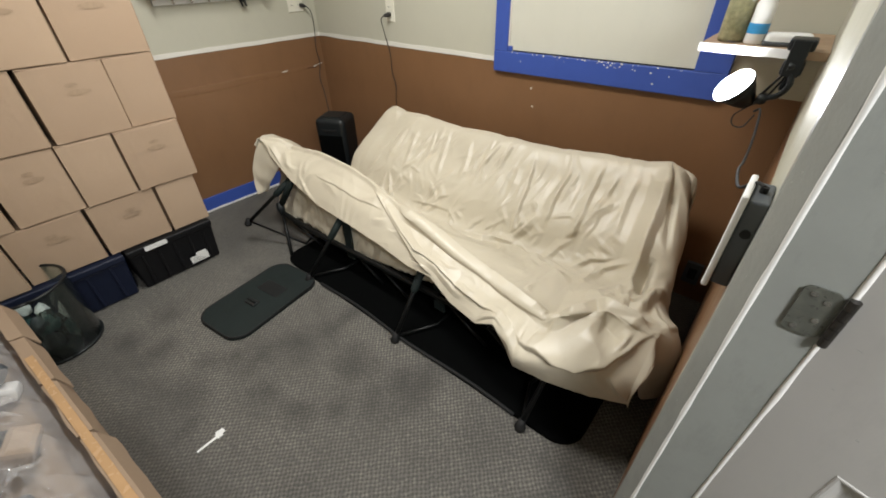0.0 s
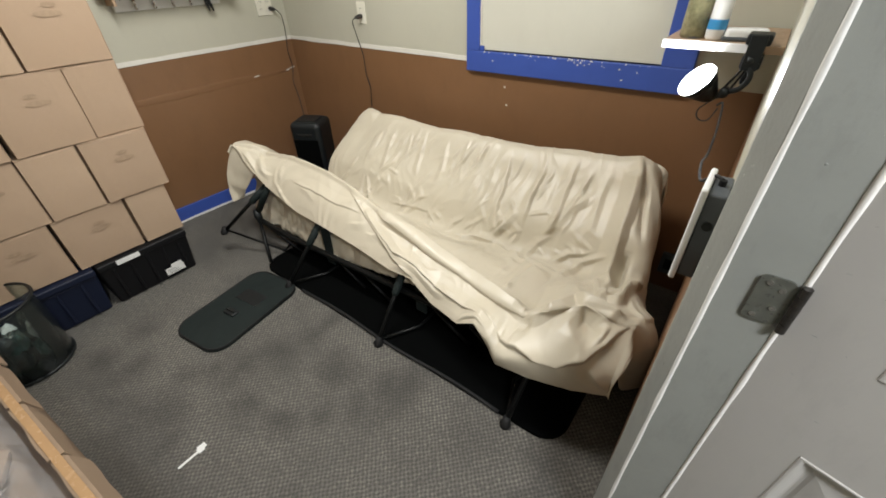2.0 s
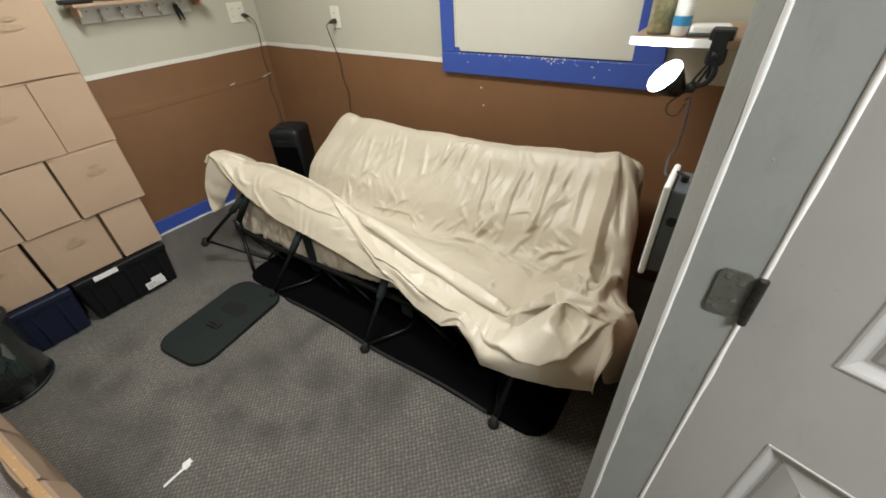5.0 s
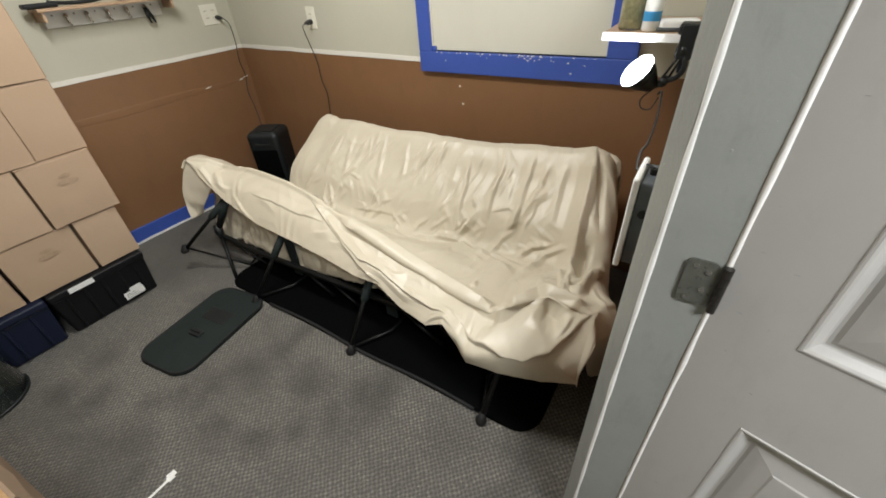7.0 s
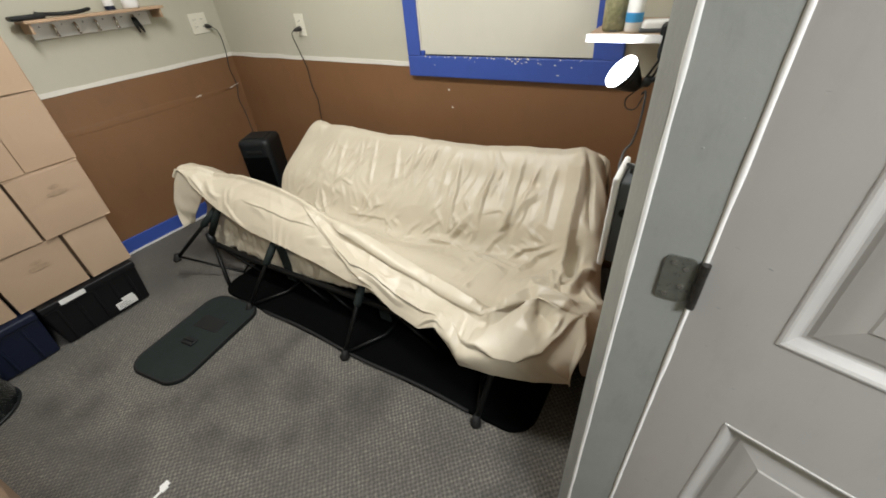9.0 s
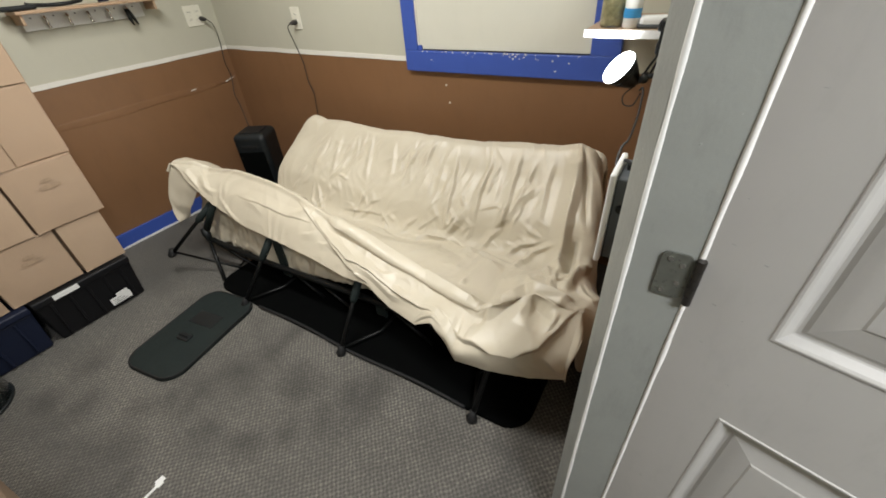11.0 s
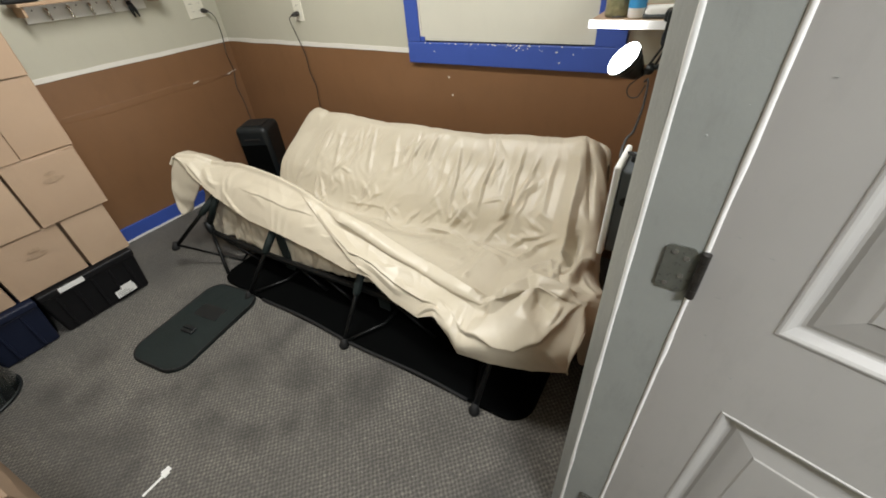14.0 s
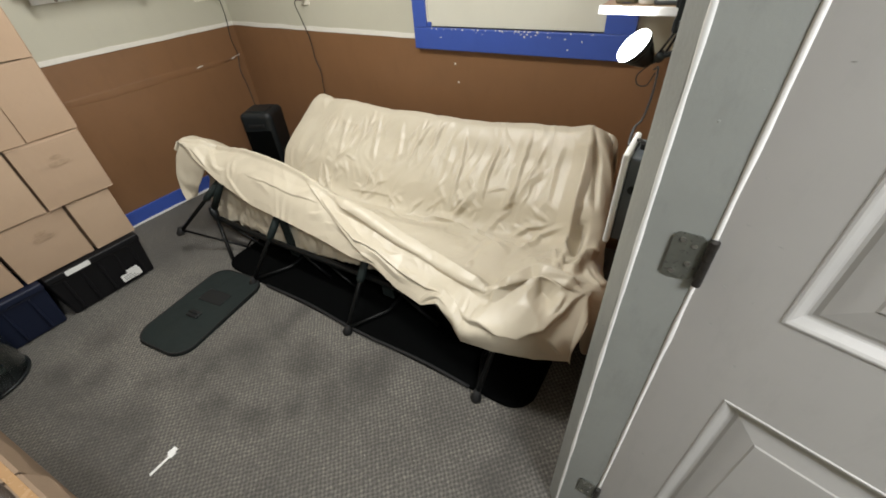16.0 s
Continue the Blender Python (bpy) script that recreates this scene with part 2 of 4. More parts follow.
def merge(bm, own):
    if bm is None:
        return own
    mesh = bpy.data.meshes.new("tmp")
    own.to_mesh(mesh)
    own.free()
    bm.from_mesh(mesh)
    bpy.data.meshes.remove(mesh)
    return bm


def tube(points, radius, sides=10, bm=None, caps=True):
    """A round bar or cord along points; radius may be one number or one per point."""
    bm = bm or bmesh.new()
    pts = [Vector(p) for p in points]
    rings, side = [], None
    for i, p in enumerate(pts):
        d = (pts[min(i + 1, len(pts) - 1)] - pts[max(i - 1, 0)]).normalized()
        side = (side - d * side.dot(d)).normalized() if side else d.orthogonal().normalized()
        up = d.cross(side)
        r = radius[i] if isinstance(radius, (list, tuple)) else radius
        rings.append([bm.verts.new(p + (side * math.cos(a) + up * math.sin(a)) * r)
                      for a in (2 * math.pi * k / sides for k in range(sides))])
    for a, b in zip(rings, rings[1:]):
        for k in range(sides):
            bm.faces.new((a[k], a[(k + 1) % sides], b[(k + 1) % sides], b[k]))
    if caps:
        bm.faces.new(rings[0][::-1])
        bm.faces.new(rings[-1])
    return bm


def curve_points(keys, steps):
    """A smooth line through a few key points."""
    keys = [Vector(k) for k in keys]
    ends = [keys[0] * 2 - keys[1], *keys, keys[-1] * 2 - keys[-2]]
    out = []
    for i in range(1, len(ends) - 2):
        a, b, c, d = ends[i - 1:i + 3]
        for s in range(steps):
            t = s / steps
            out.append(0.5 * (2 * b + (c - a) * t + (2 * a - 5 * b + 4 * c - d) * t * t + (3 * b - a - 3 * c + d) * t ** 3))
    return out + [keys[-1]]


def lathe(profile, sides=32, bm=None):
    """A turned shape from (radius, height) pairs."""
    bm = bm or bmesh.new()
    rings = [[bm.verts.new((r * math.cos(2 * math.pi * k / sides), r * math.sin(2 * math.pi * k / sides), z)) for k in range(sides)]
             for r, z in profile]
    for a, b in zip(rings, rings[1:]):
        for k in range(sides):
            bm.faces.new((a[k], a[(k + 1) % sides], b[(k + 1) % sides], b[k]))
    bm.faces.new(rings[0][::-1])
    bm.faces.new(rings[-1])
    return bm


def slab(outline, z0, z1, bevel=0.0):
    """A flat plate with the given outline in x and y."""
    bm = bmesh.new()
    low = bm.faces.new([bm.verts.new((x, y, z0)) for x, y in outline])
    out = bmesh.ops.extrude_face_region(bm, geom=[low])
    for v in out["geom"]:
        if isinstance(v, bmesh.types.BMVert):
            v.co.z = z1
    if bevel:
        rim = [e for e in bm.edges if abs(e.verts[0].co.z - z1) < 1e-6 and abs(e.verts[1].co.z - z1) < 1e-6]
        bmesh.ops.bevel(bm, geom=rim, offset=bevel, segments=2, affect="EDGES")
    return bm


def rounded(x0, x1, y0, y1, r, n=6):
    out = []
    for cx, cy, a0 in ((x1 - r, y1 - r, 0), (x0 + r, y1 - r, 90), (x0 + r, y0 + r, 180), (x1 - r, y0 + r, 270)):
        out += [(cx + r * math.cos(radians(a0 + 90 * k / n)), cy + r * math.sin(radians(a0 + 90 * k / n))) for k in range(n + 1)]
    return out


def smooth(t):
    t = max(0.0, min(1.0, t))
    return t * t * (3 - 2 * t)


def keyed(u, keys):
    """A value eased between (u, value) keys."""
    if u <= keys[0][0]:
        return keys[0][1]
    for (a, va), (b, vb) in zip(keys, keys[1:]):
        if u <= b:
            return va + (vb - va) * (u - a) / (b - a)
    return keys[-1][1]


def structure(name, bm, material, label, category, parent=None):
    ob = part(name, bm, material, parent)
    return tagged(ob, label, category, kind="structure")


# ---------- the room ----------
RAIL = 0.985            # height of the white line between the two wall colours
XR, YF = 2.880, -2.75   # right wall's face and the front wall's face
FX0, FX1 = 2.876, 2.992  # the steel door frame's depth in the right wall
JY = -1.352             # the frame's hinge-side face
OPEN_Y = -2.24          # the other side of the opening

structure("floor", block(-0.15, 5.2, -4.2, 0.15, -0.1, 0.0), CARPET, "worn grey-brown woven loop carpet with dark stains and streaks", "floor")
structure("ceiling", block(-0.15, 5.2, -4.2, 0.15, CEIL, CEIL + 0.1), CEILING, "plain off-white ceiling", "ceiling")


def two_tone(name, lower, upper, what):
    w = thing(name, pose(0, 0, 0), what, "wall", kind="structure")
    part("lower_wall", lower, BROWN, w, "brown painted lower wall")
    part("upper_wall", upper, WALL, w, "pale sage painted upper wall")
    return w


two_tone("wall_west", block(-0.15, 0, YF, 0.15, 0, RAIL), block(-0.15, 0, YF, 0.15, RAIL, CEIL),
         "two-tone wall, brown below a white line and sage above")
two_tone("wall_north", block(0, 5.2, 0, 0.15, 0, RAIL), block(0, 5.2, 0, 0.15, RAIL, CEIL),
         "two-tone wall, brown below a white line and sage above")
two_tone("wall_east", block(XR, FX1 - 0.006, JY + 0.05, 0, 0, RAIL), block(XR, FX1 - 0.006, JY + 0.05, 0, RAIL, CEIL),
         "two-tone wall beside the door, brown below cream")
two_tone("wall_east_front", block(XR, FX1 - 0.006, YF, OPEN_Y - 0.05, 0, RAIL), block(XR, FX1 - 0.006, YF, OPEN_Y - 0.05, RAIL, CEIL),
         "two-tone wall on the far side of the doorway")
structure("wall_over_door", block(XR, FX1 - 0.006, OPEN_Y - 0.05, JY + 0.05, 2.09, CEIL), WALL, "sage painted wall over the doorway", "wall")
two_tone("wall_south", block(-0.15, XR, YF - 0.15, YF, 0, RAIL), block(-0.15, XR, YF - 0.15, YF, RAIL, CEIL),
         "two-tone wall behind the doorway corner")
structure("hall_wall_east", block(5.05, 5.2, -4.2, 0, 0, CEIL), WALL, "plain sage wall of the hall", "wall")
structure("hall_wall_south", block(XR, 5.05, -4.2, -4.05, 0, CEIL), WALL, "plain sage wall closing the hall", "wall")
structure("hall_wall_west", block(XR - 0.1, XR, -4.05, YF - 0.15, 0, CEIL), WALL, "plain sage wall beside the room", "wall")


def wobble_strip(x0, x1, z0, z1, depth, wander, seed):
    """A hand-painted line: a thin strip along x whose edges wander a little."""
    bm = bmesh.new()
    n = max(8, int((x1 - x0) / 0.04))
    rows = []
    for i in range(n + 1):
        x = x0 + (x1 - x0) * i / n
        lo = z0 + wander * noise.noise((x * 5, seed, 0))
        hi = z1 + wander * noise.noise((x * 7, seed, 9))
        rows.append([bm.verts.new(p) for p in ((x, 0, lo), (x, 0, hi), (x, -depth, hi), (x, -depth, lo))])
    for a, b in zip(rows, rows[1:]):
        for k in range(4):
            bm.faces.new((a[k], a[(k + 1) % 4], b[(k + 1) % 4], b[k]))
    bm.faces.new(rows[0])
    bm.faces.new(rows[-1][::-1])
    return bm


def along_wall(name, bm, m, material, label, category="trim"):
    ob = structure(name, bm, material, label, category)
    ob.matrix_world = m
    return ob


WEST = pose(0, 0, 0, 0, 0, 90)    # local x runs along the left wall towards the back, local -y stands out from it
along_wall("trim_north", wobble_strip(0.004, 1.567, RAIL - 0.011, RAIL + 0.013, 0.004, 0.004, 1), pose(0, 0, 0), TRIM, "narrow white painted line along the wall")
along_wall("trim_west", wobble_strip(YF, -0.001, RAIL - 0.011, RAIL + 0.013, 0.004, 0.004, 2), WEST, TRIM, "narrow white painted line along the wall")
along_wall("baseboard_west", block(YF, -0.001, -0.014, 0, 0.0, 0.098, 0.004), WEST, BLUE, "scuffed blue painted baseboard", "baseboard")
along_wall("baseboard_north", block(0.015, 2.42, -0.014, 0, 0.0, 0.098, 0.004), pose(0, 0, 0), BLUE, "scuffed blue painted baseboard", "baseboard")
# the ragged white caulk left where the carpet meets the baseboard
along_wall("carpet_edge", wobble_strip(-1.30, -0.60, 0.001, 0.012, 0.022, 0.008, 5), WEST, PAPER, "ragged white caulk under the blue baseboard")


def wall_scuffs():
    """Scraped places and the long pale dent along the left wall."""
    s = thing("wall_scuff", pose(0, 0, 0), "pale scraped streaks on the brown wall", "wall scuff", kind="structure")
    for y, z, w, h in ((-0.342, 0.782, 0.05, 0.007), (-0.085, 0.78, 0.03, 0.008), (-0.045, 0.79, 0.05, 0.006)):
        outline = [(y + math.cos(a) * w / 2, z + math.sin(a) * h / 2 + 0.003 * math.cos(a)) for a in (2 * math.pi * k / 12 for k in range(12))]
        bm = bmesh.new()
        bm.faces.new([bm.verts.new((0.003, p, q)) for p, q in outline])
        part("scrape", bm, TRIM, s)
    ridge = [(0.0, y, 0.775 + 0.003 * math.sin(9 * y)) for y in (-1.3, -1.1, -0.9, -0.7, -0.5, -0.35, -0.2, -0.06)]
    bm = tube(ridge, [0.006, 0.018, 0.022, 0.022, 0.020, 0.018, 0.014, 0.004], 24)
    for v in bm.verts:
        v.co.x *= 0.05
    part("dent_ridge", bm, BROWN, s, smooth=True)
    for x, z in ((1.807, 0.776), (1.79, 0.865), (0.58, 0.36)):
        part("paint_nick", block(x, x + 0.008, -0.003, 0, z, z + 0.008), TRIM, s)


wall_scuffs()


# ---------- the boarded window ----------
def boarded_window():
    w = thing("window_1", pose(1.559, 0, 0.933) @ pose(0, 0, 0, 0, -0.85, 0) @ pose(-1.559, 0, -0.931), "boarded-over window in a chipped blue painted frame", "window", kind="structure")
    x0, x1, z0, z1 = 1.570, 2.632, 0.931, 1.98
    part("board", block(x0 + 0.06, x1 - 0.09, -0.010, 0.0, z0 + 0.08, z1 - 0.08), BOARD, w, "cream painted board filling the window")
    bm = block(x0, x1, -0.026, 0, z0, z0 + 0.098, 0.003)
    part("bottom_rail", bm, BLUE, w, "chipped blue rail with white paint chips")
    part("left_stile", block(x0, x0 + 0.078, -0.0255, 0, z0 + 0.0985, z1 - 0.09, 0.003), BLUE, w)
    part("right_stile", block(x1 - 0.120, x1, -0.0255, 0, z0 + 0.0985, z1 - 0.09, 0.003), BLUE, w)
    part("top_rail", block(x0, x1, -0.026, 0, z1 - 0.0895, z1, 0.003), BLUE, w)
    part("corner_bracket", block(x0 + 0.0785, x0 + 0.102, -0.02, -0.0105, z0 + 0.0985, z0 + 0.122, 0.003), BLUE, w)
    part("white_bead", block(x0 + 0.0785, x0 + 0.084, -0.018, -0.0105, z0 + 0.123, z1 - 0.09), TRIM, w, "bare white edge")
    part("board_gap", block(x0 + 0.103, x1 - 0.121, -0.0125, -0.0105, z0 + 0.0985, z0 + 0.104), BLACK_PLASTIC, w, "dark gap under the board")
    rng = random.Random(4)
    for k in range(48):
        x = rng.gauss(2.12, 0.12) if k < 26 else rng.uniform(1.68, 2.5)
        z = z0 + 0.098 - (abs(rng.gauss(0, 0.016)) if k < 14 else rng.uniform(0, 0.004) if k < 45 else rng.uniform(0, 0.09))
        r = rng.uniform(0.0012, 0.0048)
        if x0 + 0.1 < x < x1 - 0.12:
            outline = [(x + r * rng.uniform(0.6, 1.5) * math.cos(a), z + r * rng.uniform(0.5, 1.1) * math.sin(a)) for a in (k * math.pi / 4 for k in range(8))]
            bm = bmesh.new()
            bm.faces.new([bm.verts.new((p, -0.0285, q)) for p, q in outline])
            part("paint_chip", bm, TRIM, w)


boarded_window()


# ---------- the steel door frame and the open door ----------
def jamb_profile(pts, z0, z1):
    bm = bmesh.new()
    low = bm.faces.new([bm.verts.new((x, y, z0)) for x, y in pts])
    out = bmesh.ops.extrude_face_region(bm, geom=[low])
    for v in out["geom"]:
        if isinstance(v, bmesh.types.BMVert):
            v.co.z = z1
    return bm


def hinge(parent, z):
    """A worn butt hinge: a leaf with rounded corners, its knuckles and screws."""
    outline = rounded(-0.047, -0.007, -0.038, 0.038, 0.009, 4)
    bm = bmesh.new()
    f = bm.faces.new([bm.verts.new((x, 0, y)) for x, y in outline])
    out = bmesh.ops.extrude_face_region(bm, geom=[f])
    for v in out["geom"]:
        if isinstance(v, bmesh.types.BMVert):
            v.co.y = -0.003
    h = part("hinge", bm, HINGE, parent, "worn dark steel butt hinge")
    h.location = (FX1, JY - 0.0012, z)
    for k in range(5):
        a = -0.040 + k * 0.0158
        part("knuckle", tube([(0.001, -0.007, a), (0.001, -0.007, a + 0.0148)], 0.0060, 12), HINGE_DARK, h)
    for sx, sz in ((-0.035, 0.028), (-0.019, 0.021), (-0.035, -0.028), (-0.019, -0.010)):
        part("screw", tube([(sx, -0.0028, sz), (sx, -0.0042, sz)], 0.004, 10), CHROME, h)
    return h


def door_frame():
    d = thing("door_frame", pose(0, 0, 0), "grey painted steel door frame with chipped pale edges", "door frame", kind="structure")
    pts = [(FX0, JY + 0.07), (FX0, JY + 0.036), (FX0 + 0.003, JY + 0.031), (FX0 + 0.024, JY + 0.001), (FX0 + 0.027, JY), (FX1 - 0.002, JY), (FX1, JY + 0.002), (FX1, JY + 0.07)]
    part("hinge_jamb", jamb_profile(pts, 0, 2.08), STEEL, d)
    ridge = [(2.9045 + 0.0005 * noise.noise((z * 9, 0, 0)), JY + 0.0014, z) for z in [0.02 * k for k in range(104)]]
    part("edge_bead", tube(ridge, [0.0040 * (1 + 0.35 * noise.noise((p[2] * 14, 3, 1))) for p in ridge], 8), STEEL_EDGE, d, "pale worn edge line", True)
    pts = [(FX0, OPEN_Y - 0.07), (FX0, OPEN_Y), (FX1, OPEN_Y), (FX1, OPEN_Y - 0.07)]
    part("strike_jamb", jamb_profile(pts, 0, 2.08), STEEL, d)
    part("head", block(FX0, FX1, OPEN_Y + 0.001, JY - 0.001, 2.035, 2.08), STEEL, d)
    for z in (1.034, 0.225, 1.75):
        hinge(d, z)
    rng = random.Random(11)
    for _ in range(13):
        x, z, r = rng.uniform(FX0 + 0.004, FX0 + 0.022), rng.uniform(0.15, 1.2), rng.uniform(0.0006, 0.0016)
        y = JY + 0.0353 - 1.429 * (x - FX0)
        part("paint_chip", block(x, x + r, y - 0.0006, y + 0.002, z, z + r * rng.uniform(0.6, 2.2)), BLACK_PLASTIC if rng.random() < 0.5 else STEEL_EDGE, d)
    for x, z, r in ((2.946, 1.224, 0.0032), (2.975, 1.262, 0.0012)):
        part("dent", tube([(x, JY + 0.001, z), (x, JY - 0.0004, z)], [r, r * 0.4], 10), STEEL, d, smooth=True)


door_frame()


def panel_frame(x0, x1, z0, z1):
    """Raised moulding round a sunk door panel."""
    bm = bmesh.new()
    loops = []
    for inset, y in ((0.0, 0.0), (0.0015, -0.0016), (0.0045, -0.0016), (0.008, 0.0006), (0.0125, 0.0055), (0.016, 0.0092), (0.0185, 0.0105), (0.0225, 0.0105), (0.0245, 0.0098), (0.028, 0.0085), (0.045, 0.0062), (0.063, 0.0042), (0.066, 0.0026), (0.072, 0.0024)):
        loops.append([bm.verts.new((x, y, z)) for x, z in ((x0 + inset, z0 + inset), (x1 - inset, z0 + inset), (x1 - inset, z1 - inset), (x0 + inset, z1 - inset))])
    for a, b in zip(loops, loops[1:]):
        for k in range(4):
            bm.faces.new((a[k], a[(k + 1) % 4], b[(k + 1) % 4], b[k]))
    bm.faces.new(loops[-1])
    return bm


def panel_door():
    """Six-panel door, its origin at the hinge line, its face on local y = 0."""
    d = thing("door_1", pose(FX1 + 0.003, JY - 0.0015, 0, 0, 0, -15), "open grey painted six-panel door, scuffed, with a white edge line", "door", kind="structure")
    w, top, t = 0.80, 2.03, 0.035
    cols = ((0.101, 0.362), (0.438, 0.699))
    rows = ((0.235, 0.807), (0.991, 1.56), (1.66, 1.90))
    body = None
    xs = [0, cols[0][0], cols[0][1], cols[1][0], cols[1][1], w]
    for i in (0, 2, 4):
        body = block(xs[i], xs[i + 1], 0, t, 0.012, top, 0, 2, body)
    zs = [0.012, rows[0][0], rows[0][1], rows[1][0], rows[1][1], rows[2][0], rows[2][1], top]
    for i in (0, 2, 4, 6):
        for c in cols:
            body = block(c[0], c[1], 0, t, zs[i], zs[i + 1], 0, 2, body)
    part("stiles_and_rails", body, DOOR, d)
    for c in cols:
        for r in rows:
            part("panel", panel_frame(c[0], c[1], r[0], r[1]), DOOR, d)
            part("panel_back", block(c[0] + 0.001, c[1] - 0.001, 0.012, t - 0.002, r[0] + 0.001, r[1] - 0.001), DOOR, d)
    edge = [(-0.003 + 0.0006 * noise.noise((z * 11, 5, 0)), 0.0014, z) for z in [0.02 + 0.025 * k for k in range(80)]]
    part("edge_line", tube(edge, [0.0043 * (1 + 0.30 * noise.noise((p[2] * 12, 9, 1))) for p in edge], 8), DOORLINE, d, "white paint line along the hinge edge", True)
    rng = random.Random(3)
    for _ in range(9):
        x, z, w = rng.uniform(0.015, 0.10), rng.uniform(0.5, 1.3), rng.uniform(0.001, 0.007)
        part("scratch", block(x, x + w, -0.0005, 0.0, z, z + 0.0005), STEEL, d)


panel_door()


# ---------- cartons and totes along the left wall ----------
def carton(y0, y1, z0, z1, x1, depth, mark, tilt):
    """A closed carton: body with soft edges, its top flaps' seam, tape and a faint printed mark."""
    w, h = y1 - y0, z1 - z0
    c = thing("cardboard_box", pose(x1 - depth / 2, (y0 + y1) / 2, z0, 0, 0, tilt),
              "closed brown corrugated carton with a smudged print in a stacked wall" if mark else "closed plain brown corrugated carton in a stacked wall",
              "box", "stacked cartons")
    g = 0.0045
    bm = block(-depth / 2, depth / 2, -w / 2 + g, w / 2 - g, 0.001, h - 0.004, 0.004, 2)
    bmesh.ops.subdivide_edges(bm, edges=[e for e in bm.edges if e.calc_length() > 0.1], cuts=5, use_grid_fill=True)
    for v in bm.verts:
        if abs(v.co.x - depth / 2) < 0.001:
            v.co.x += 0.0016 * noise.noise((v.co.y * 7 + y0 * 31, v.co.z * 7 + z0 * 17, 2.0)) - 0.004 * (abs(v.co.y) * 2 / w) ** 4
    part("carton_body", bm, CARD, c)
    part("top_flap", block(-depth / 2 + 0.002, depth / 2 - 0.001, -w / 2 + 0.004, -0.001, h - 0.0035, h - 0.0008), CARD, c)
    part("top_flap", block(-depth / 2 + 0.002, depth / 2 - 0.001, 0.001, w / 2 - 0.004, h - 0.0035, h - 0.0008), CARD, c)
    if mark:
        rng = random.Random(int(1000 * (y0 + z0)) & 1023)
        for zz, ww, hh in ((0.73, 0.16, 0.017), (0.63, 0.30, 0.022)):
            cy = w * 0.04 + rng.uniform(-0.01, 0.01)
            ring = [(k, rng.uniform(0.93, 1.05)) for k in range(18)]
            ink = bmesh.new()
            ink.faces.new([ink.verts.new((depth / 2 + 0.0022, cy + q * w * ww / 2 * math.cos(k * math.pi / 9), h * zz + q * hh / 2 * math.sin(k * math.pi / 9))) for k, q in ring])
            part("print_bar", ink, INK, c)
    return c


def carton_wall():
    fx = 0.58
    rows = (
        (0.255, 0.515, (-1.325, -1.518, -1.808, -2.105, -2.40)),
        (0.517, 0.803, (-1.292, -1.572, -1.785, -2.03, -2.32)),
        (0.805, 1.098, (-1.280, -1.482, -1.772, -2.06, -2.35)),
        (1.100, 1.392, (-1.282, -1.588, -1.885, -2.18, -2.47)),
        (1.394, 1.686, (-1.290, -1.500, -1.80, -2.10, -2.40)),
    )
    rng = random.Random(8)
    for r, (z0, z1, ys) in enumerate(rows):
        for k in range(len(ys) - 1):
            wide = ys[k] - ys[k + 1] > 0.24
            carton(ys[k + 1], ys[k], z0, z1, fx + rng.uniform(-0.012, 0.008), 0.54, wide, rng.uniform(-1.1, 1.1))


carton_wall()


def tote(y0, y1, material, label, group="totes"):
    t = thing("storage_tote", pose(0.32, (y0 + y1) / 2, 0), label, "tote", group)
    w = y1 - y0 - 0.006
    bm = block(-0.27, 0.27, -w / 2, w / 2, 0.001, 0.215, 0.012, 3)
    for v in bm.verts:
        k = 0.94 + 0.06 * v.co.z / 0.215
        v.co.x *= k
        v.co.y *= k
    part("tub", bm, material, t)
    part("lid", block(-0.283, 0.283, -w / 2 - 0.001, w / 2 + 0.001, 0.2155, 0.25, 0.008, 3), material, t)
    for k in range(-2, 3):
        part("rib", block(0.262, 0.272, k * w / 5.5 - 0.006, k * w / 5.5 + 0.006, 0.02, 0.2, 0.003), material, t)
    return t


black_tote = tote(-1.76, -1.335, TOTE_BLACK, "black plastic storage tote under stacked cartons with a white label")
tote(-2.30, -1.765, TOTE_BLUE, "dark navy plastic storage tote on the carpet under stacked cartons")


def tote_labels():
    lab = bmesh.new()
    for (y0, y1, z0, z1) in ((0.04, 0.135, 0.035, 0.075), (0.075, 0.13, 0.0755, 0.092)):
        lab = block(0.2735, 0.2755, y0, y1, z0, z1, 0, 2, lab)
    part("label_sticker", lab, PAPER, black_tote, "torn white paper label")
    for k in range(3):
        part("label_bar", block(0.2757, 0.2764, 0.05, 0.115 - 0.012 * k, 0.042 + 0.010 * k, 0.045 + 0.010 * k), BAR, black_tote)
    part("shipping_label", block(0.284, 0.2855, -0.13, -0.025, 0.222, 0.247), PAPER, black_tote, "white sticker on the lid edge")


tote_labels()


# ---------- the covered folding bench ----------
FEET = (0.62, 1.195, 1.865, 2.525)


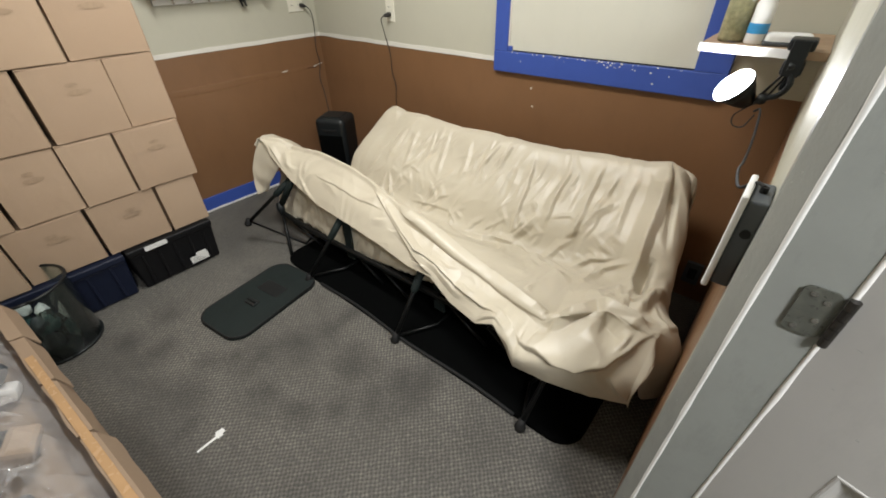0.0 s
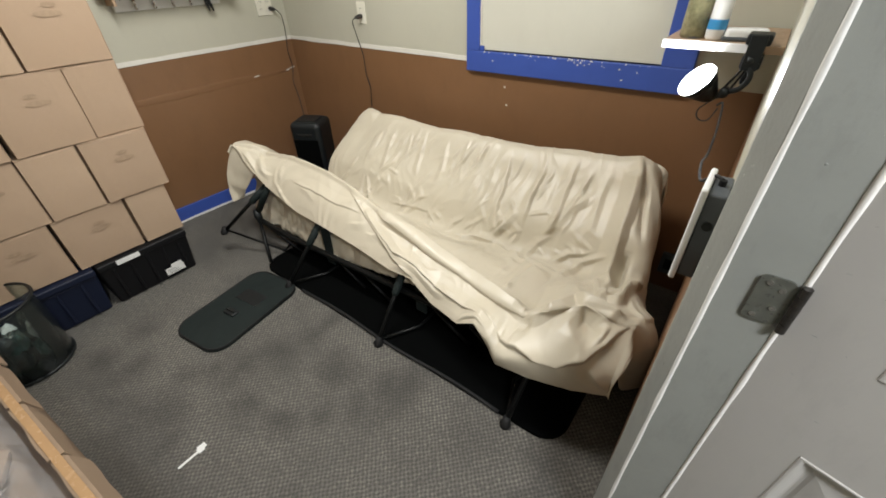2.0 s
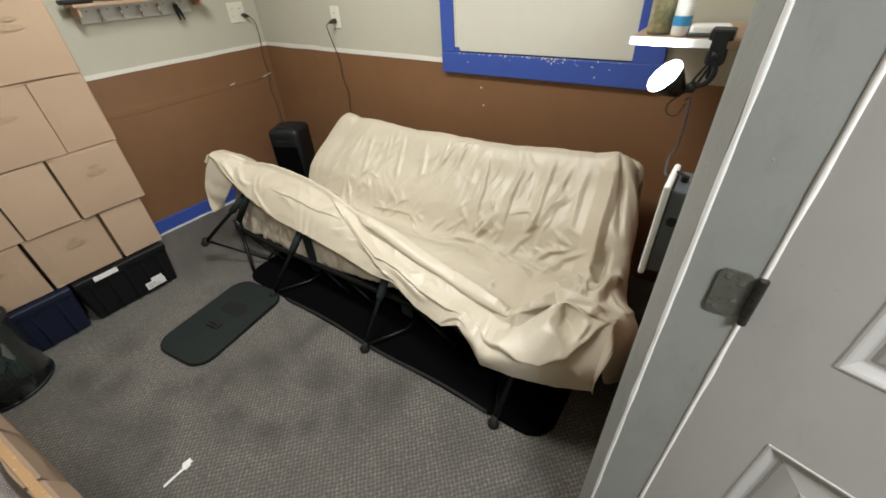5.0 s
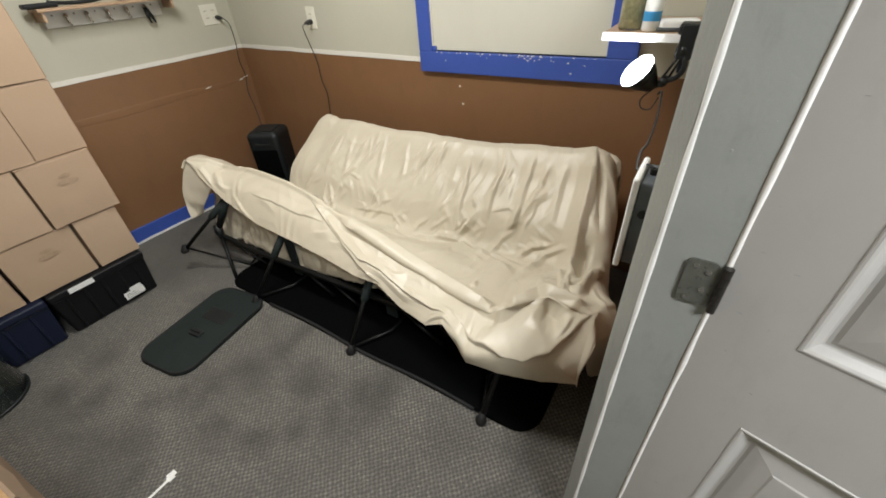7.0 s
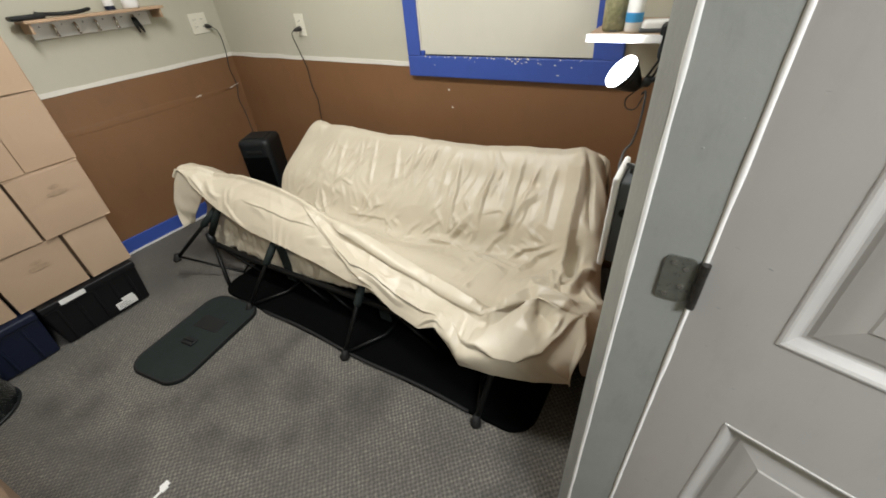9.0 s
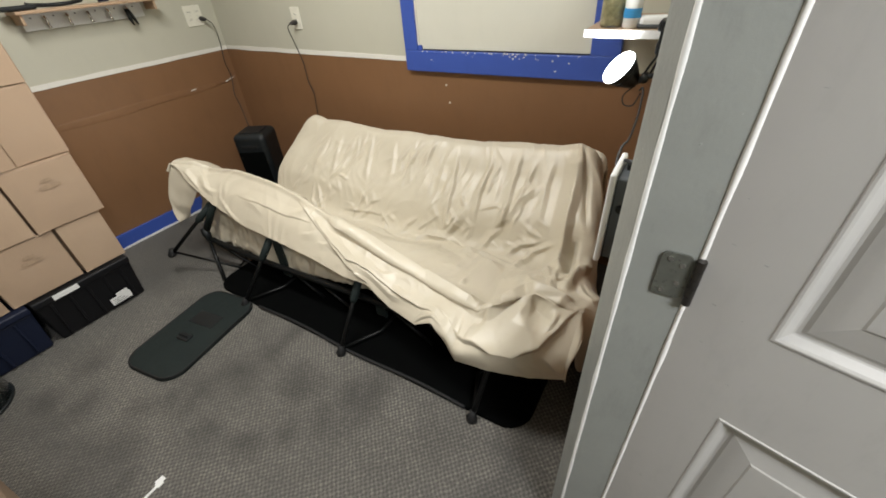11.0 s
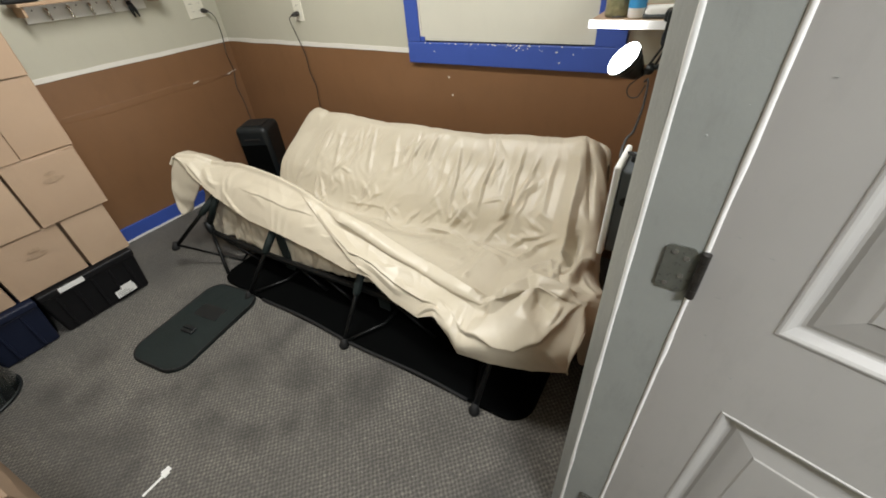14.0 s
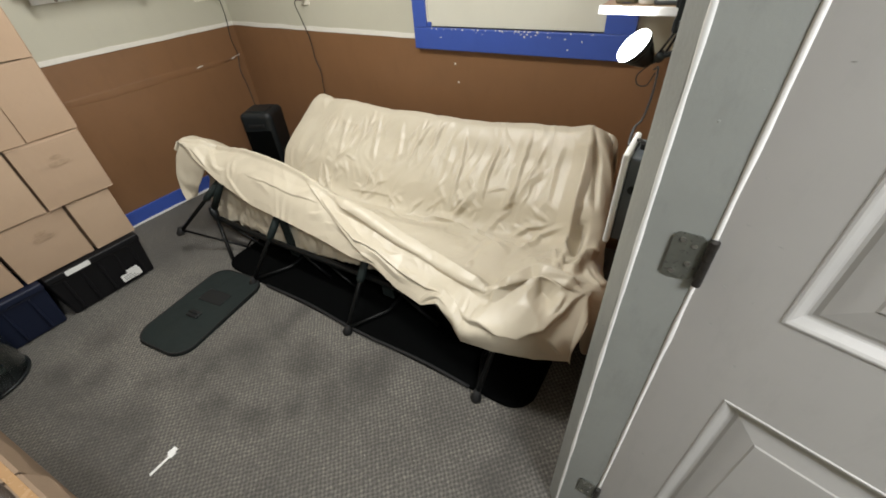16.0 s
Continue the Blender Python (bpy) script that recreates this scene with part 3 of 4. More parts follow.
def folding_bench():
    b = thing("folding_camp_bench", pose(0, 0, 0), "three-seat folding camp bench with black tube legs under a cream cover", "bench")
    heads = ((0.80, -0.905, 0.40), (1.28, -0.925, 0.34), (1.86, -0.93, 0.31), (2.55, -0.95, 0.33))
    for i, x in enumerate(FEET):
        foot = Vector((x, -1.155, (0.145, 0.012, 0.012, 0.012)[i]))
        head = Vector(heads[i])
        part("front_leg", tube([foot, foot.lerp(head, 0.5), head], 0.0105, 12), BLACK, b, smooth=True)
        part("leg_sleeve", tube([foot.lerp(head, 0.62), foot.lerp(head, 0.66), foot.lerp(head, 0.98)], [0.012, 0.019, 0.019], 12), NYLON, b, smooth=True)
        part("foot", tube([foot + Vector((0, 0, -0.011)), foot + Vector((0, 0, 0.0)), foot + Vector((0, 0.004, 0.010)), foot + Vector((0, 0.01, 0.03))], [0.021, 0.022, 0.017, 0.013], 16), RUBBER, b, "round black rubber foot", True)
        back = Vector((min(x + 0.10, 2.56), -0.34, 0.014))
        part("rear_leg", tube([back, (min(max(x + 0.10, 1.04), 2.58), -0.205, 0.56)], 0.011, 12), BLACK, b, smooth=True)
        part("rear_foot", tube([back + Vector((0, 0, -0.013)), back + Vector((0, 0, 0.02))], [0.026, 0.018], 14), RUBBER, b, smooth=True)
        part("side_stay", tube([foot + Vector((0, 0.01, 0.012)), (x + (0.30, 0.10, 0.10, -0.06)[i], -0.98, 0.03), (back.x, -0.6, 0.03)], 0.007, 10), BLACK, b, smooth=True)
    part("inner_sleeve", tube([(0.865, -0.932, 0.42), (0.80, -0.955, 0.33), (0.735, -0.975, 0.235)], [0.015, 0.019, 0.018], 12), NYLON, b, "black padded leg sleeve", True)
    part("inner_hub", tube([(0.725, -0.985, 0.25), (0.735, -0.985, 0.215), (0.752, -0.99, 0.175)], [0.016, 0.024, 0.016], 12), BLACK_PLASTIC, b, smooth=True)
    part("inner_post", tube([(0.748, -0.99, 0.19), (0.83, -1.035, 0.10), (0.925, -1.085, 0.012)], 0.010, 10), BLACK, b, smooth=True)
    part("inner_brace", tube([(0.755, -0.985, 0.18), (0.88, -0.95, 0.09), (1.0, -0.92, 0.02)], 0.007, 10), BLACK, b, smooth=True)
    for a, c in zip(FEET[1:], FEET[2:]):
        for x in (a + 0.16, a + 0.36):
            part("cross_leg", tube([(x, -0.945, 0.16), (x + 0.10, -0.94, 0.085), (x + 0.19, -0.93, 0.02)], 0.008, 10), BLACK, b, smooth=True)
    part("front_rail", tube(curve_points([(0.745, -0.985, 0.185), (1.09, -0.968, 0.158), (1.86, -0.968, 0.198), (2.52, -0.955, 0.215)], 8), 0.015, 12), BLACK, b, smooth=True)
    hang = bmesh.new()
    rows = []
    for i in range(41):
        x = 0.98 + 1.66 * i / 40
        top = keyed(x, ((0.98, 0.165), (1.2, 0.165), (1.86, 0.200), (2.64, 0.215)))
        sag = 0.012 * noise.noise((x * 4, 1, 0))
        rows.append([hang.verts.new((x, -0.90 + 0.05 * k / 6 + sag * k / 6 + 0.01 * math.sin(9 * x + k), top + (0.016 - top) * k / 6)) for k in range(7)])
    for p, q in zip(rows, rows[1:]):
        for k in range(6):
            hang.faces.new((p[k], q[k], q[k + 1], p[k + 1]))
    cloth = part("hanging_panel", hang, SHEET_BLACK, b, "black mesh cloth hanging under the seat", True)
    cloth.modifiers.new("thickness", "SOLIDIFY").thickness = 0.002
    part("seat_sling", block(0.72, 2.58, -0.84, -0.50, 0.185, 0.20, 0.006), NYLON, b, "black nylon seat sling")
    bm = block(1.02, 2.60, -0.012, 0.012, 0, 0.34, 0.006)
    bmesh.ops.rotate(bm, verts=bm.verts, cent=(0, 0, 0), matrix=Matrix.Rotation(radians(-32), 3, "X"))
    bmesh.ops.translate(bm, verts=bm.verts, vec=(0, -0.41, 0.29))
    part("back_sling", bm, NYLON, b, "black nylon back sling")
    part("armrest", tube([(2.66, -0.86, 0.43), (2.64, -0.7, 0.36), (2.6, -0.5, 0.29)], 0.017, 12), NYLON, b, smooth=True)
    for x in (1.30, 1.93):
        part("centre_strap", block(x, x + 0.06, -0.955, -0.942, 0.10, 0.33, 0.003), NYLON, b, "black webbing between the seats")
    return b


folding_bench()


# control lines of the cover across the bench, u from its left end (0) to its right end (1)
RIDGE_Y = ((0, -0.915), (0.046, -0.865), (0.075, -0.83), (0.165, -0.81), (0.35, -0.80), (0.444, -0.83), (0.546, -0.86), (0.643, -0.90), (0.758, -0.95), (0.853, -0.99), (0.902, -0.95), (0.93, -0.92), (1, -0.90))
RIDGE_Z = ((0, 0.610), (0.046, 0.600), (0.075, 0.560), (0.165, 0.570), (0.24, 0.560), (0.296, 0.548), (0.347, 0.523), (0.444, 0.492), (0.546, 0.445), (0.643, 0.415), (0.758, 0.408), (0.853, 0.412), (0.902, 0.475), (0.93, 0.500), (1, 0.470))
HEM_Y = ((0, -0.925), (0.05, -0.945), (0.13, -0.955), (0.25, -0.965), (0.35, -0.97), (0.456, -0.98), (0.555, -0.995), (0.616, -1.0), (0.677, -1.03), (0.751, -1.08), (0.793, -1.095), (0.837, -1.11), (0.892, -1.10), (0.955, -1.07), (1, -1.03))
HEM_Z = ((0, 0.600), (0.047, 0.532), (0.075, 0.493), (0.13, 0.431), (0.246, 0.360), (0.347, 0.351), (0.456, 0.337), (0.555, 0.316), (0.616, 0.330), (0.677, 0.282), (0.751, 0.311), (0.789, 0.372), (0.822, 0.310), (0.837, 0.253), (0.892, 0.259), (0.955, 0.271), (1, 0.275))
TOP_Z = ((0, 0.668), (0.02, 0.674), (0.047, 0.670), (0.068, 0.656), (0.185, 0.667), (0.335, 0.650), (0.43, 0.665), (0.58, 0.665), (0.695, 0.676), (0.766, 0.689), (0.93, 0.708), (0.965, 0.724), (0.985, 0.734), (1, 0.725))
SEAT_Z = ((0, 0.27), (0.3, 0.262), (0.55, 0.268), (0.75, 0.31), (0.9, 0.34), (1, 0.40))
MID_Z = ((0, 0.40), (0.15, 0.33), (0.5, 0.315), (0.7, 0.335), (0.85, 0.36), (1, 0.43))
BULGE = ((0.77, 0), (0.84, 0.055), (0.95, 0.055), (1, 0.03))
BEHIND = ((0, 0.04), (0.15, 0.15), (0.35, 0.16), (0.55, 0.10), (0.758, 0.045), (0.853, 0.03), (0.93, 0.05), (1, 0.02))


def crease(x, y, s):
    """Sharp-edged crumple between 0 and 1."""
    return 1 - abs(noise.noise((x, y, s))) * 2.2


def cover_rows(u):
    """Points down the cover for every u: behind the back, over it, across the seat and out over the folded front."""
    def k(keys):
        return np.interp(u, [a for a, b in keys], [b for a, b in keys])
    top_x, seat_x, front_x = 0.955 + 1.645 * u, 0.80 + 1.90 * u, 0.60 + 2.20 * u
    ry, rz, hy, hz, tz, sz = k(RIDGE_Y), k(RIDGE_Z), k(HEM_Y), k(HEM_Z), k(TOP_Z), k(SEAT_Z)
    rows = (
        (top_x, -0.13 + 0 * u, 0.22 + 0 * u),
        (top_x, -0.175 + 0 * u, tz - 0.055),
        (top_x, -0.23 + 0 * u, tz),
        (top_x + 0.45 * (seat_x - top_x), -0.325 + 0 * u, tz - 0.115),
        (top_x + 0.8 * (seat_x - top_x), -0.45 + 0 * u, 0.42 * tz + 0.58 * sz - 0.02),
        (seat_x, -0.54 + 0 * u, sz),
        (0.5 * seat_x + 0.5 * front_x, -0.69 + 0 * u, k(MID_Z)),
        (front_x, ry + 0.11, rz - k(BEHIND)),
        (front_x, ry + 0.012, rz - 0.002),
        (front_x, ry - 0.018, rz - 0.016),
        (front_x, 0.5 * (ry + hy) - 0.020 - k(BULGE), 0.5 * (rz + hz)),
        (front_x, hy, hz),
    )
    return np.stack([np.stack(r, -1) for r in rows], 1)


def ease(t):
    t = np.clip(t, 0, 1)
    return t * t * (3 - 2 * t)


def cover_base(nu, nv):
    """The cover before it creases, as a grid: u across, v from behind the back to the front hem."""
    u, v = np.linspace(-0.11, 1.11, nu), np.linspace(0, 1, nv)
    rows = cover_rows(np.clip(u, 0, 1))
    last = rows.shape[1] - 1
    i = np.minimum((v * last).astype(int), last - 1)
    t = (v * last - i)[None, :, None]
    a, b, c, d = (rows[:, np.clip(i + j, 0, last)] for j in (-1, 0, 1, 2))
    p = 0.5 * (2 * b + (c - a) * t + (2 * a - 5 * b + 4 * c - d) * t * t + (3 * b - a - 3 * c + d) * t ** 3)
    right, left = np.clip((u - 1) / 0.11, 0, 1)[:, None], np.clip(-u / 0.11, 0, 1)[:, None]
    v = v[None, :]
    # the right end puffs out and hangs; the left end turns down
    p[..., 0] += 0.085 * (1 - 0.85 * ease((v - 0.6) / 0.2)) * np.sin(np.minimum(1, right * 1.5) * math.pi / 2) + 0.010 * np.sin(v * 31) * right
    p[..., 2] -= (0.30 - 0.29 * ease((v - 0.72) / 0.15)) * right ** 1.6 * np.where(v > 0.12, 1, 0.3)
    front = ease((v - 0.62) / 0.12)
    p[..., 0] -= (0.05 - 0.035 * front) * left
    p[..., 2] -= (0.12 - 0.08 * front) * left
    p[..., 1] -= 0.02 * front * left
    return p


def cloth_coords(base):
    """Flat coordinates on the cover: X across in metres, Y the way down from its rear hem."""
    nu, nv = base.shape[:2]
    X = 0.5 * np.linspace(0.55, 2.85, nu)[:, None] + 0.5 * base[..., 0]
    way = np.cumsum(np.linalg.norm(np.diff(base[nu // 2], axis=0), axis=1))
    return X, np.ones((nu, 1)) * np.concatenate([[0], way])[None, :]


# the large creases: points along each on the flat cover, its steep and gentle widths, its height
BACK_FOLDS = (
    (((1.754, 0.742), (1.724, 0.646), (1.704, 0.519)), 0.016, 0.045, 0.012),
    (((2.025, 0.928), (2.007, 0.719), (1.984, 0.551)), 0.013, 0.05, 0.014),
    (((2.172, 0.874), (2.168, 0.725), (2.183, 0.577)), 0.013, 0.045, 0.013),
    (((2.309, 0.892), (2.311, 0.690), (2.325, 0.523)), 0.016, 0.05, 0.014),
    (((2.318, 0.851), (2.363, 0.748), (2.442, 0.657)), 0.03, 0.05, 0.018),
    (((2.481, 0.834), (2.473, 0.641), (2.489, 0.546)), 0.021, 0.05, 0.012),
    (((2.036, 0.970), (2.085, 0.892), (2.127, 0.806)), 0.03, 0.04, 0.018),
    (((1.076, 0.795), (1.074, 0.593)), 0.016, 0.03, 0.01),
    (((1.227, 0.800), (1.184, 0.598)), 0.016, 0.03, 0.009),
    (((1.353, 0.707), (1.298, 0.531)), 0.016, 0.035, 0.009),
    (((1.472, 0.777), (1.403, 0.527)), 0.016, 0.035, 0.011),
    (((1.624, 0.766), (1.582, 0.551)), 0.016, 0.035, 0.009),
    (((1.806, 0.834), (1.857, 0.631)), 0.03, 0.035, 0.012),
    (((1.926, 0.760), (1.926, 0.615), (1.952, 0.531)), 0.026, 0.03, 0.01),
)
CREASE_FOLDS = (
    (((1.786, 1.041), (1.897, 1.046), (1.948, 1.000), (2.058, 0.992)), 0.012, 0.05, 0.022),
    (((2.400, 1.181), (2.245, 1.114), (2.053, 0.992)), 0.03, 0.06, 0.016),
    (((2.187, 0.817), (2.262, 0.789), (2.290, 0.806)), 0.01, 0.02, 0.006),
    (((2.348, 1.041), (2.419, 0.950), (2.512, 0.922)), 0.018, 0.03, 0.013),
    (((2.424, 1.149), (2.486, 0.975), (2.572, 0.934)), 0.018, 0.03, 0.014),
    (((2.221, 1.057), (2.266, 0.939), (2.309, 0.892)), 0.02, 0.04, 0.01),
    (((1.351, 0.960), (1.511, 0.934), (1.631, 0.934)), 0.012, 0.04, 0.007),
    (((1.631, 0.934), (1.690, 0.992)), 0.008, 0.03, 0.006),
    (((1.812, 1.208), (1.911, 1.261)), 0.012, 0.02, 0.01),
    (((2.290, 1.208), (2.292, 1.243)), 0.012, 0.02, 0.009),
    (((2.153, 1.196), (2.257, 1.190)), 0.006, 0.02, 0.005),
    (((1.261, 0.777), (1.347, 0.789)), 0.01, 0.015, 0.007),
    (((1.104, 0.970), (1.103, 0.862)), 0.006, 0.02, 0.01),
    (((1.423, 1.373), (1.130, 0.862)), 0.01, 0.03, 0.012),
)
END_FOLDS = (
    (((2.606, 1.144), (2.602, 0.857), (2.603, 0.662), (2.607, 0.536), (2.596, 0.497)), 0.022, 0.07, 0.03),
    (((2.634, 0.546), (2.649, 0.701), (2.667, 0.845)), 0.02, 0.022, -0.014),
    (((2.637, 0.922), (2.631, 1.124)), 0.028, 0.028, -0.034),
    (((2.502, 1.173), (2.564, 1.130), (2.602, 1.261)), 0.008, 0.03, 0.014),
    (((2.589, 1.203), (2.643, 1.228), (2.683, 1.161)), 0.014, 0.03, 0.018),
    (((2.644, 1.251), (2.680, 1.173), (2.722, 0.984)), 0.012, 0.03, 0.016),
    (((2.530, 1.190), (2.564, 1.188)), 0.008, 0.015, 0.008),
    (((2.421, 1.194), (2.507, 1.190), (2.576, 1.223)), 0.016, 0.03, 0.01),
)
FLAP_FOLDS = (
    (((1.649, 1.405), (1.929, 1.379), (2.191, 1.370), (2.435, 1.389)), 0.04, 0.09, 0.026),
    (((1.584, 1.440), (1.828, 1.512), (2.042, 1.507), (2.262, 1.510)), 0.005, 0.06, 0.012),
    (((1.459, 1.416), (1.709, 1.487), (1.864, 1.551), (1.941, 1.583)), 0.006, 0.05, 0.014),
    (((1.114, 1.490), (1.304, 1.487), (1.412, 1.487), (1.554, 1.466)), 0.003, 0.04, 0.006),
    (((0.912, 1.551), (0.817, 1.448), (0.811, 1.390)), 0.02, 0.05, 0.01),
    (((0.769, 1.523), (0.858, 1.576)), 0.02, 0.04, 0.008),
    (((1.007, 1.454), (1.013, 1.523)), 0.02, 0.02, 0.006),
    (((1.667, 1.478), (1.887, 1.523), (2.113, 1.529)), 0.03, 0.03, 0.008),
    (((2.209, 1.583), (2.322, 1.515)), 0.01, 0.03, 0.008),
)
LOBE_FOLDS = (
    (((2.369, 1.481), (2.452, 1.490), (2.512, 1.512), (2.577, 1.523), (2.637, 1.498), (2.655, 1.475), (2.672, 1.454), (2.702, 1.405)), 0.006, 0.1, 0.02),
    (((2.435, 1.393), (2.476, 1.418), (2.518, 1.381), (2.543, 1.298), (2.583, 1.359), (2.696, 1.381)), 0.03, 0.05, 0.026),
    (((2.565, 1.423), (2.649, 1.448)), 0.04, 0.035, -0.026),
    (((2.619, 1.487), (2.577, 1.463), (2.530, 1.413)), 0.035, 0.06, 0.014),
    (((2.446, 1.457), (2.446, 1.418)), 0.02, 0.04, -0.01),
    (((2.661, 1.515), (2.720, 1.576)), 0.01, 0.03, 0.007),
    (((2.643, 1.466), (2.661, 1.423)), 0.01, 0.02, 0.01),
)


def fold_height(X, Y, folds, gain=1.35):
    """Height of creases: each a line with one steep side (right of its way) and one gentle side, fading out at its ends."""
    h = np.zeros_like(X)
    for pts, w1, w2, amp in folds:
        best, signed, along = np.full_like(X, 9.0), np.zeros_like(X), np.zeros_like(X)
        start, total = 0.0, sum(math.dist(a, b) for a, b in zip(pts, pts[1:]))
        for (ax, ay), (bx, by) in zip(pts, pts[1:]):
            dx, dy = bx - ax, by - ay
            ln = max(math.hypot(dx, dy), 1e-4)
            t = np.clip(((X - ax) * dx + (Y - ay) * dy) / ln ** 2, 0, 1)
            ex, ey = X - ax - t * dx, Y - ay - t * dy
            d = np.hypot(ex, ey)
            near = d < best
            best = np.where(near, d, best)
            signed = np.where(near, np.where(ex * dy - ey * dx < 0, -d, d), signed)
            along = np.where(near, start + t * ln, along)
            start += ln
        body = np.clip(np.where(signed < 0, 1 + signed / w1, 1 - signed / w2), 0, 1)
        body = np.where(signed < 0, body, body ** 1.35)
        fade = min(0.4 * total, 0.07)
        h += gain * amp * body * np.clip(np.minimum(along, total - along) / fade + 0.12, 0, 1) ** 0.8
    return h


def small_folds():
    """Slight creases between the large ones: long down the back, short and crossing where back and seat meet."""
    rng = random.Random(21)
    out = []

    def scatter(n, xs, ys, angles, lengths, amps):
        for _ in range(n):
            x, y, a, ln = rng.uniform(*xs), rng.uniform(*ys), rng.uniform(*angles), rng.uniform(*lengths)
            bend = rng.uniform(-0.25, 0.25)
            mid = (x + 0.5 * ln * math.sin(a + bend), y + 0.5 * ln * math.cos(a + bend))
            end = (mid[0] + 0.5 * ln * math.sin(a - bend), mid[1] + 0.5 * ln * math.cos(a - bend))
            out.append((((end, mid, (x, y))), rng.uniform(0.008, 0.020), rng.uniform(0.018, 0.040), rng.uniform(*amps)))

    scatter(44, (1.0, 2.5), (0.50, 0.62), (-0.35, -0.05), (0.10, 0.26), (0.002, 0.008))
    scatter(34, (0.95, 2.5), (0.72, 0.95), (-1.0, -0.2), (0.06, 0.16), (0.003, 0.010))
    scatter(26, (0.95, 2.5), (0.75, 1.0), (0.3, 1.3), (0.05, 0.12), (0.002, 0.008))
    scatter(18, (1.2, 2.4), (1.00, 1.25), (1.0, 1.9), (0.08, 0.22), (0.002, 0.008))
    scatter(16, (0.75, 2.6), (1.45, 1.72), (0.6, 2.2), (0.06, 0.16), (0.002, 0.006))
    scatter(8, (2.62, 2.78), (0.7, 1.3), (-0.5, 0.5), (0.10, 0.25), (0.004, 0.010))
    return out


def sheet_mesh(grid):
    nu, nv = grid.shape[:2]
    k = np.arange(nu * nv).reshape(nu, nv)
    quads = np.stack([k[:-1, :-1], k[1:, :-1], k[1:, 1:], k[:-1, 1:]], -1).reshape(-1, 4)
    mesh = bpy.data.meshes.new("sheet")
    mesh.from_pydata(grid.reshape(-1, 3).tolist(), [], quads.tolist())
    mesh.materials.append(VINYL)
    mesh.shade_smooth()
    return mesh


def bench_cover():
    c = thing("vinyl_cover", pose(0, 0, 0), "crumpled glossy cream vinyl cover draped over the folding bench", "cover")
    nu, nv = 600, 480
    base = cover_base(nu, nv)
    normal = np.cross(np.gradient(base, axis=0), np.gradient(base, axis=1))
    normal /= np.linalg.norm(normal, axis=2, keepdims=True) + 1e-9
    if normal[nu // 2, nv // 2, 2] < 0:
        normal = -normal
    X, Y = cloth_coords(base)
    soft, wobx, woby = np.zeros_like(X), np.zeros_like(X), np.zeros_like(X)
    for i in range(nu):
        for j in range(nv):
            x, y = X[i, j], Y[i, j]
            a = noise.noise((x * 5, y * 5, 2.0))
            soft[i, j] = 0.006 * noise.noise((x * 4.5, y * 2.6, 1.0)) + 0.0045 * (0.5 - abs(noise.noise((x * 11 + 2 * a, y * 7, 5.0))) * 1.6)
            wobx[i, j] = 0.008 * a + 0.003 * noise.noise((x * 22, y * 22, 4.0))
            woby[i, j] = 0.008 * noise.noise((x * 5, y * 5, 12.0)) + 0.003 * noise.noise((x * 20, y * 20, 14.0))
    lift = soft + fold_height(X + wobx, Y + woby, BACK_FOLDS, 0.95)
    for folds in (CREASE_FOLDS, END_FOLDS, FLAP_FOLDS, LOBE_FOLDS, small_folds()):
        lift = lift + fold_height(X + wobx, Y + woby, folds)
    grid = base + normal * np.clip(lift, -0.045, 0.055)[..., None]
    sheet = new("sheet", sheet_mesh(grid))
    sheet.parent = c
    solid = sheet.modifiers.new("thickness", "SOLIDIFY")
    solid.thickness, solid.offset = 0.0025, 0
    # the cover's front drop under the folded flap, lower at its middle
    n, m = 150, 24
    low = np.interp(np.linspace(0.62, 1.98, n + 1), (0.62, 1.0, 1.3, 1.66, 1.98), (0.125, 0.165, 0.135, 0.200, 0.245))
    base = np.array([[(0.62 + 1.36 * i / n,
                       -0.85 - 0.075 * math.sin(1.5 * j / m) - 0.022 * j / m * crease(i * 0.07 + j * 0.03, j * 0.05, 6) - 0.008 * crease(i * 0.22 - j * 0.1, j * 0.2, 3),
                       0.42 - (0.42 - low[i] + 0.015 * noise.noise((i * 0.06, 4, 0))) * j / m) for j in range(m + 1)] for i in range(n + 1)])
    drop = new("front_drop", sheet_mesh(base))
    drop.parent = c
    solid = drop.modifiers.new("thickness", "SOLIDIFY")
    solid.thickness = 0.003
    # the end panel hanging forward from the raised corner
    n, m = 30, 40
    a, d, e, f = (np.array(q) for q in ((0.595, -0.922, 0.605), (0.775, -0.938, 0.485), (0.60, -1.036, 0.282), (0.615, -0.985, 0.292)))
    base = np.zeros((n + 1, m + 1, 3))
    for i in range(n + 1):
        for j in range(m + 1):
            q, t = i / n, j / m
            base[i, j] = (a + (d - a) * q) * (1 - t) + (e + (f - e) * q) * t
            base[i, j] += np.array((-0.035, -0.02, 0)) * math.sin(math.pi * t) * (1 - q) + np.array((0, -0.012, 0)) * noise.noise((q * 2.5, t * 4, 7)) * t
    side = new("end_panel", sheet_mesh(base))
    side.parent = c
    solid = side.modifiers.new("thickness", "SOLIDIFY")
    solid.thickness = 0.0025


bench_cover()


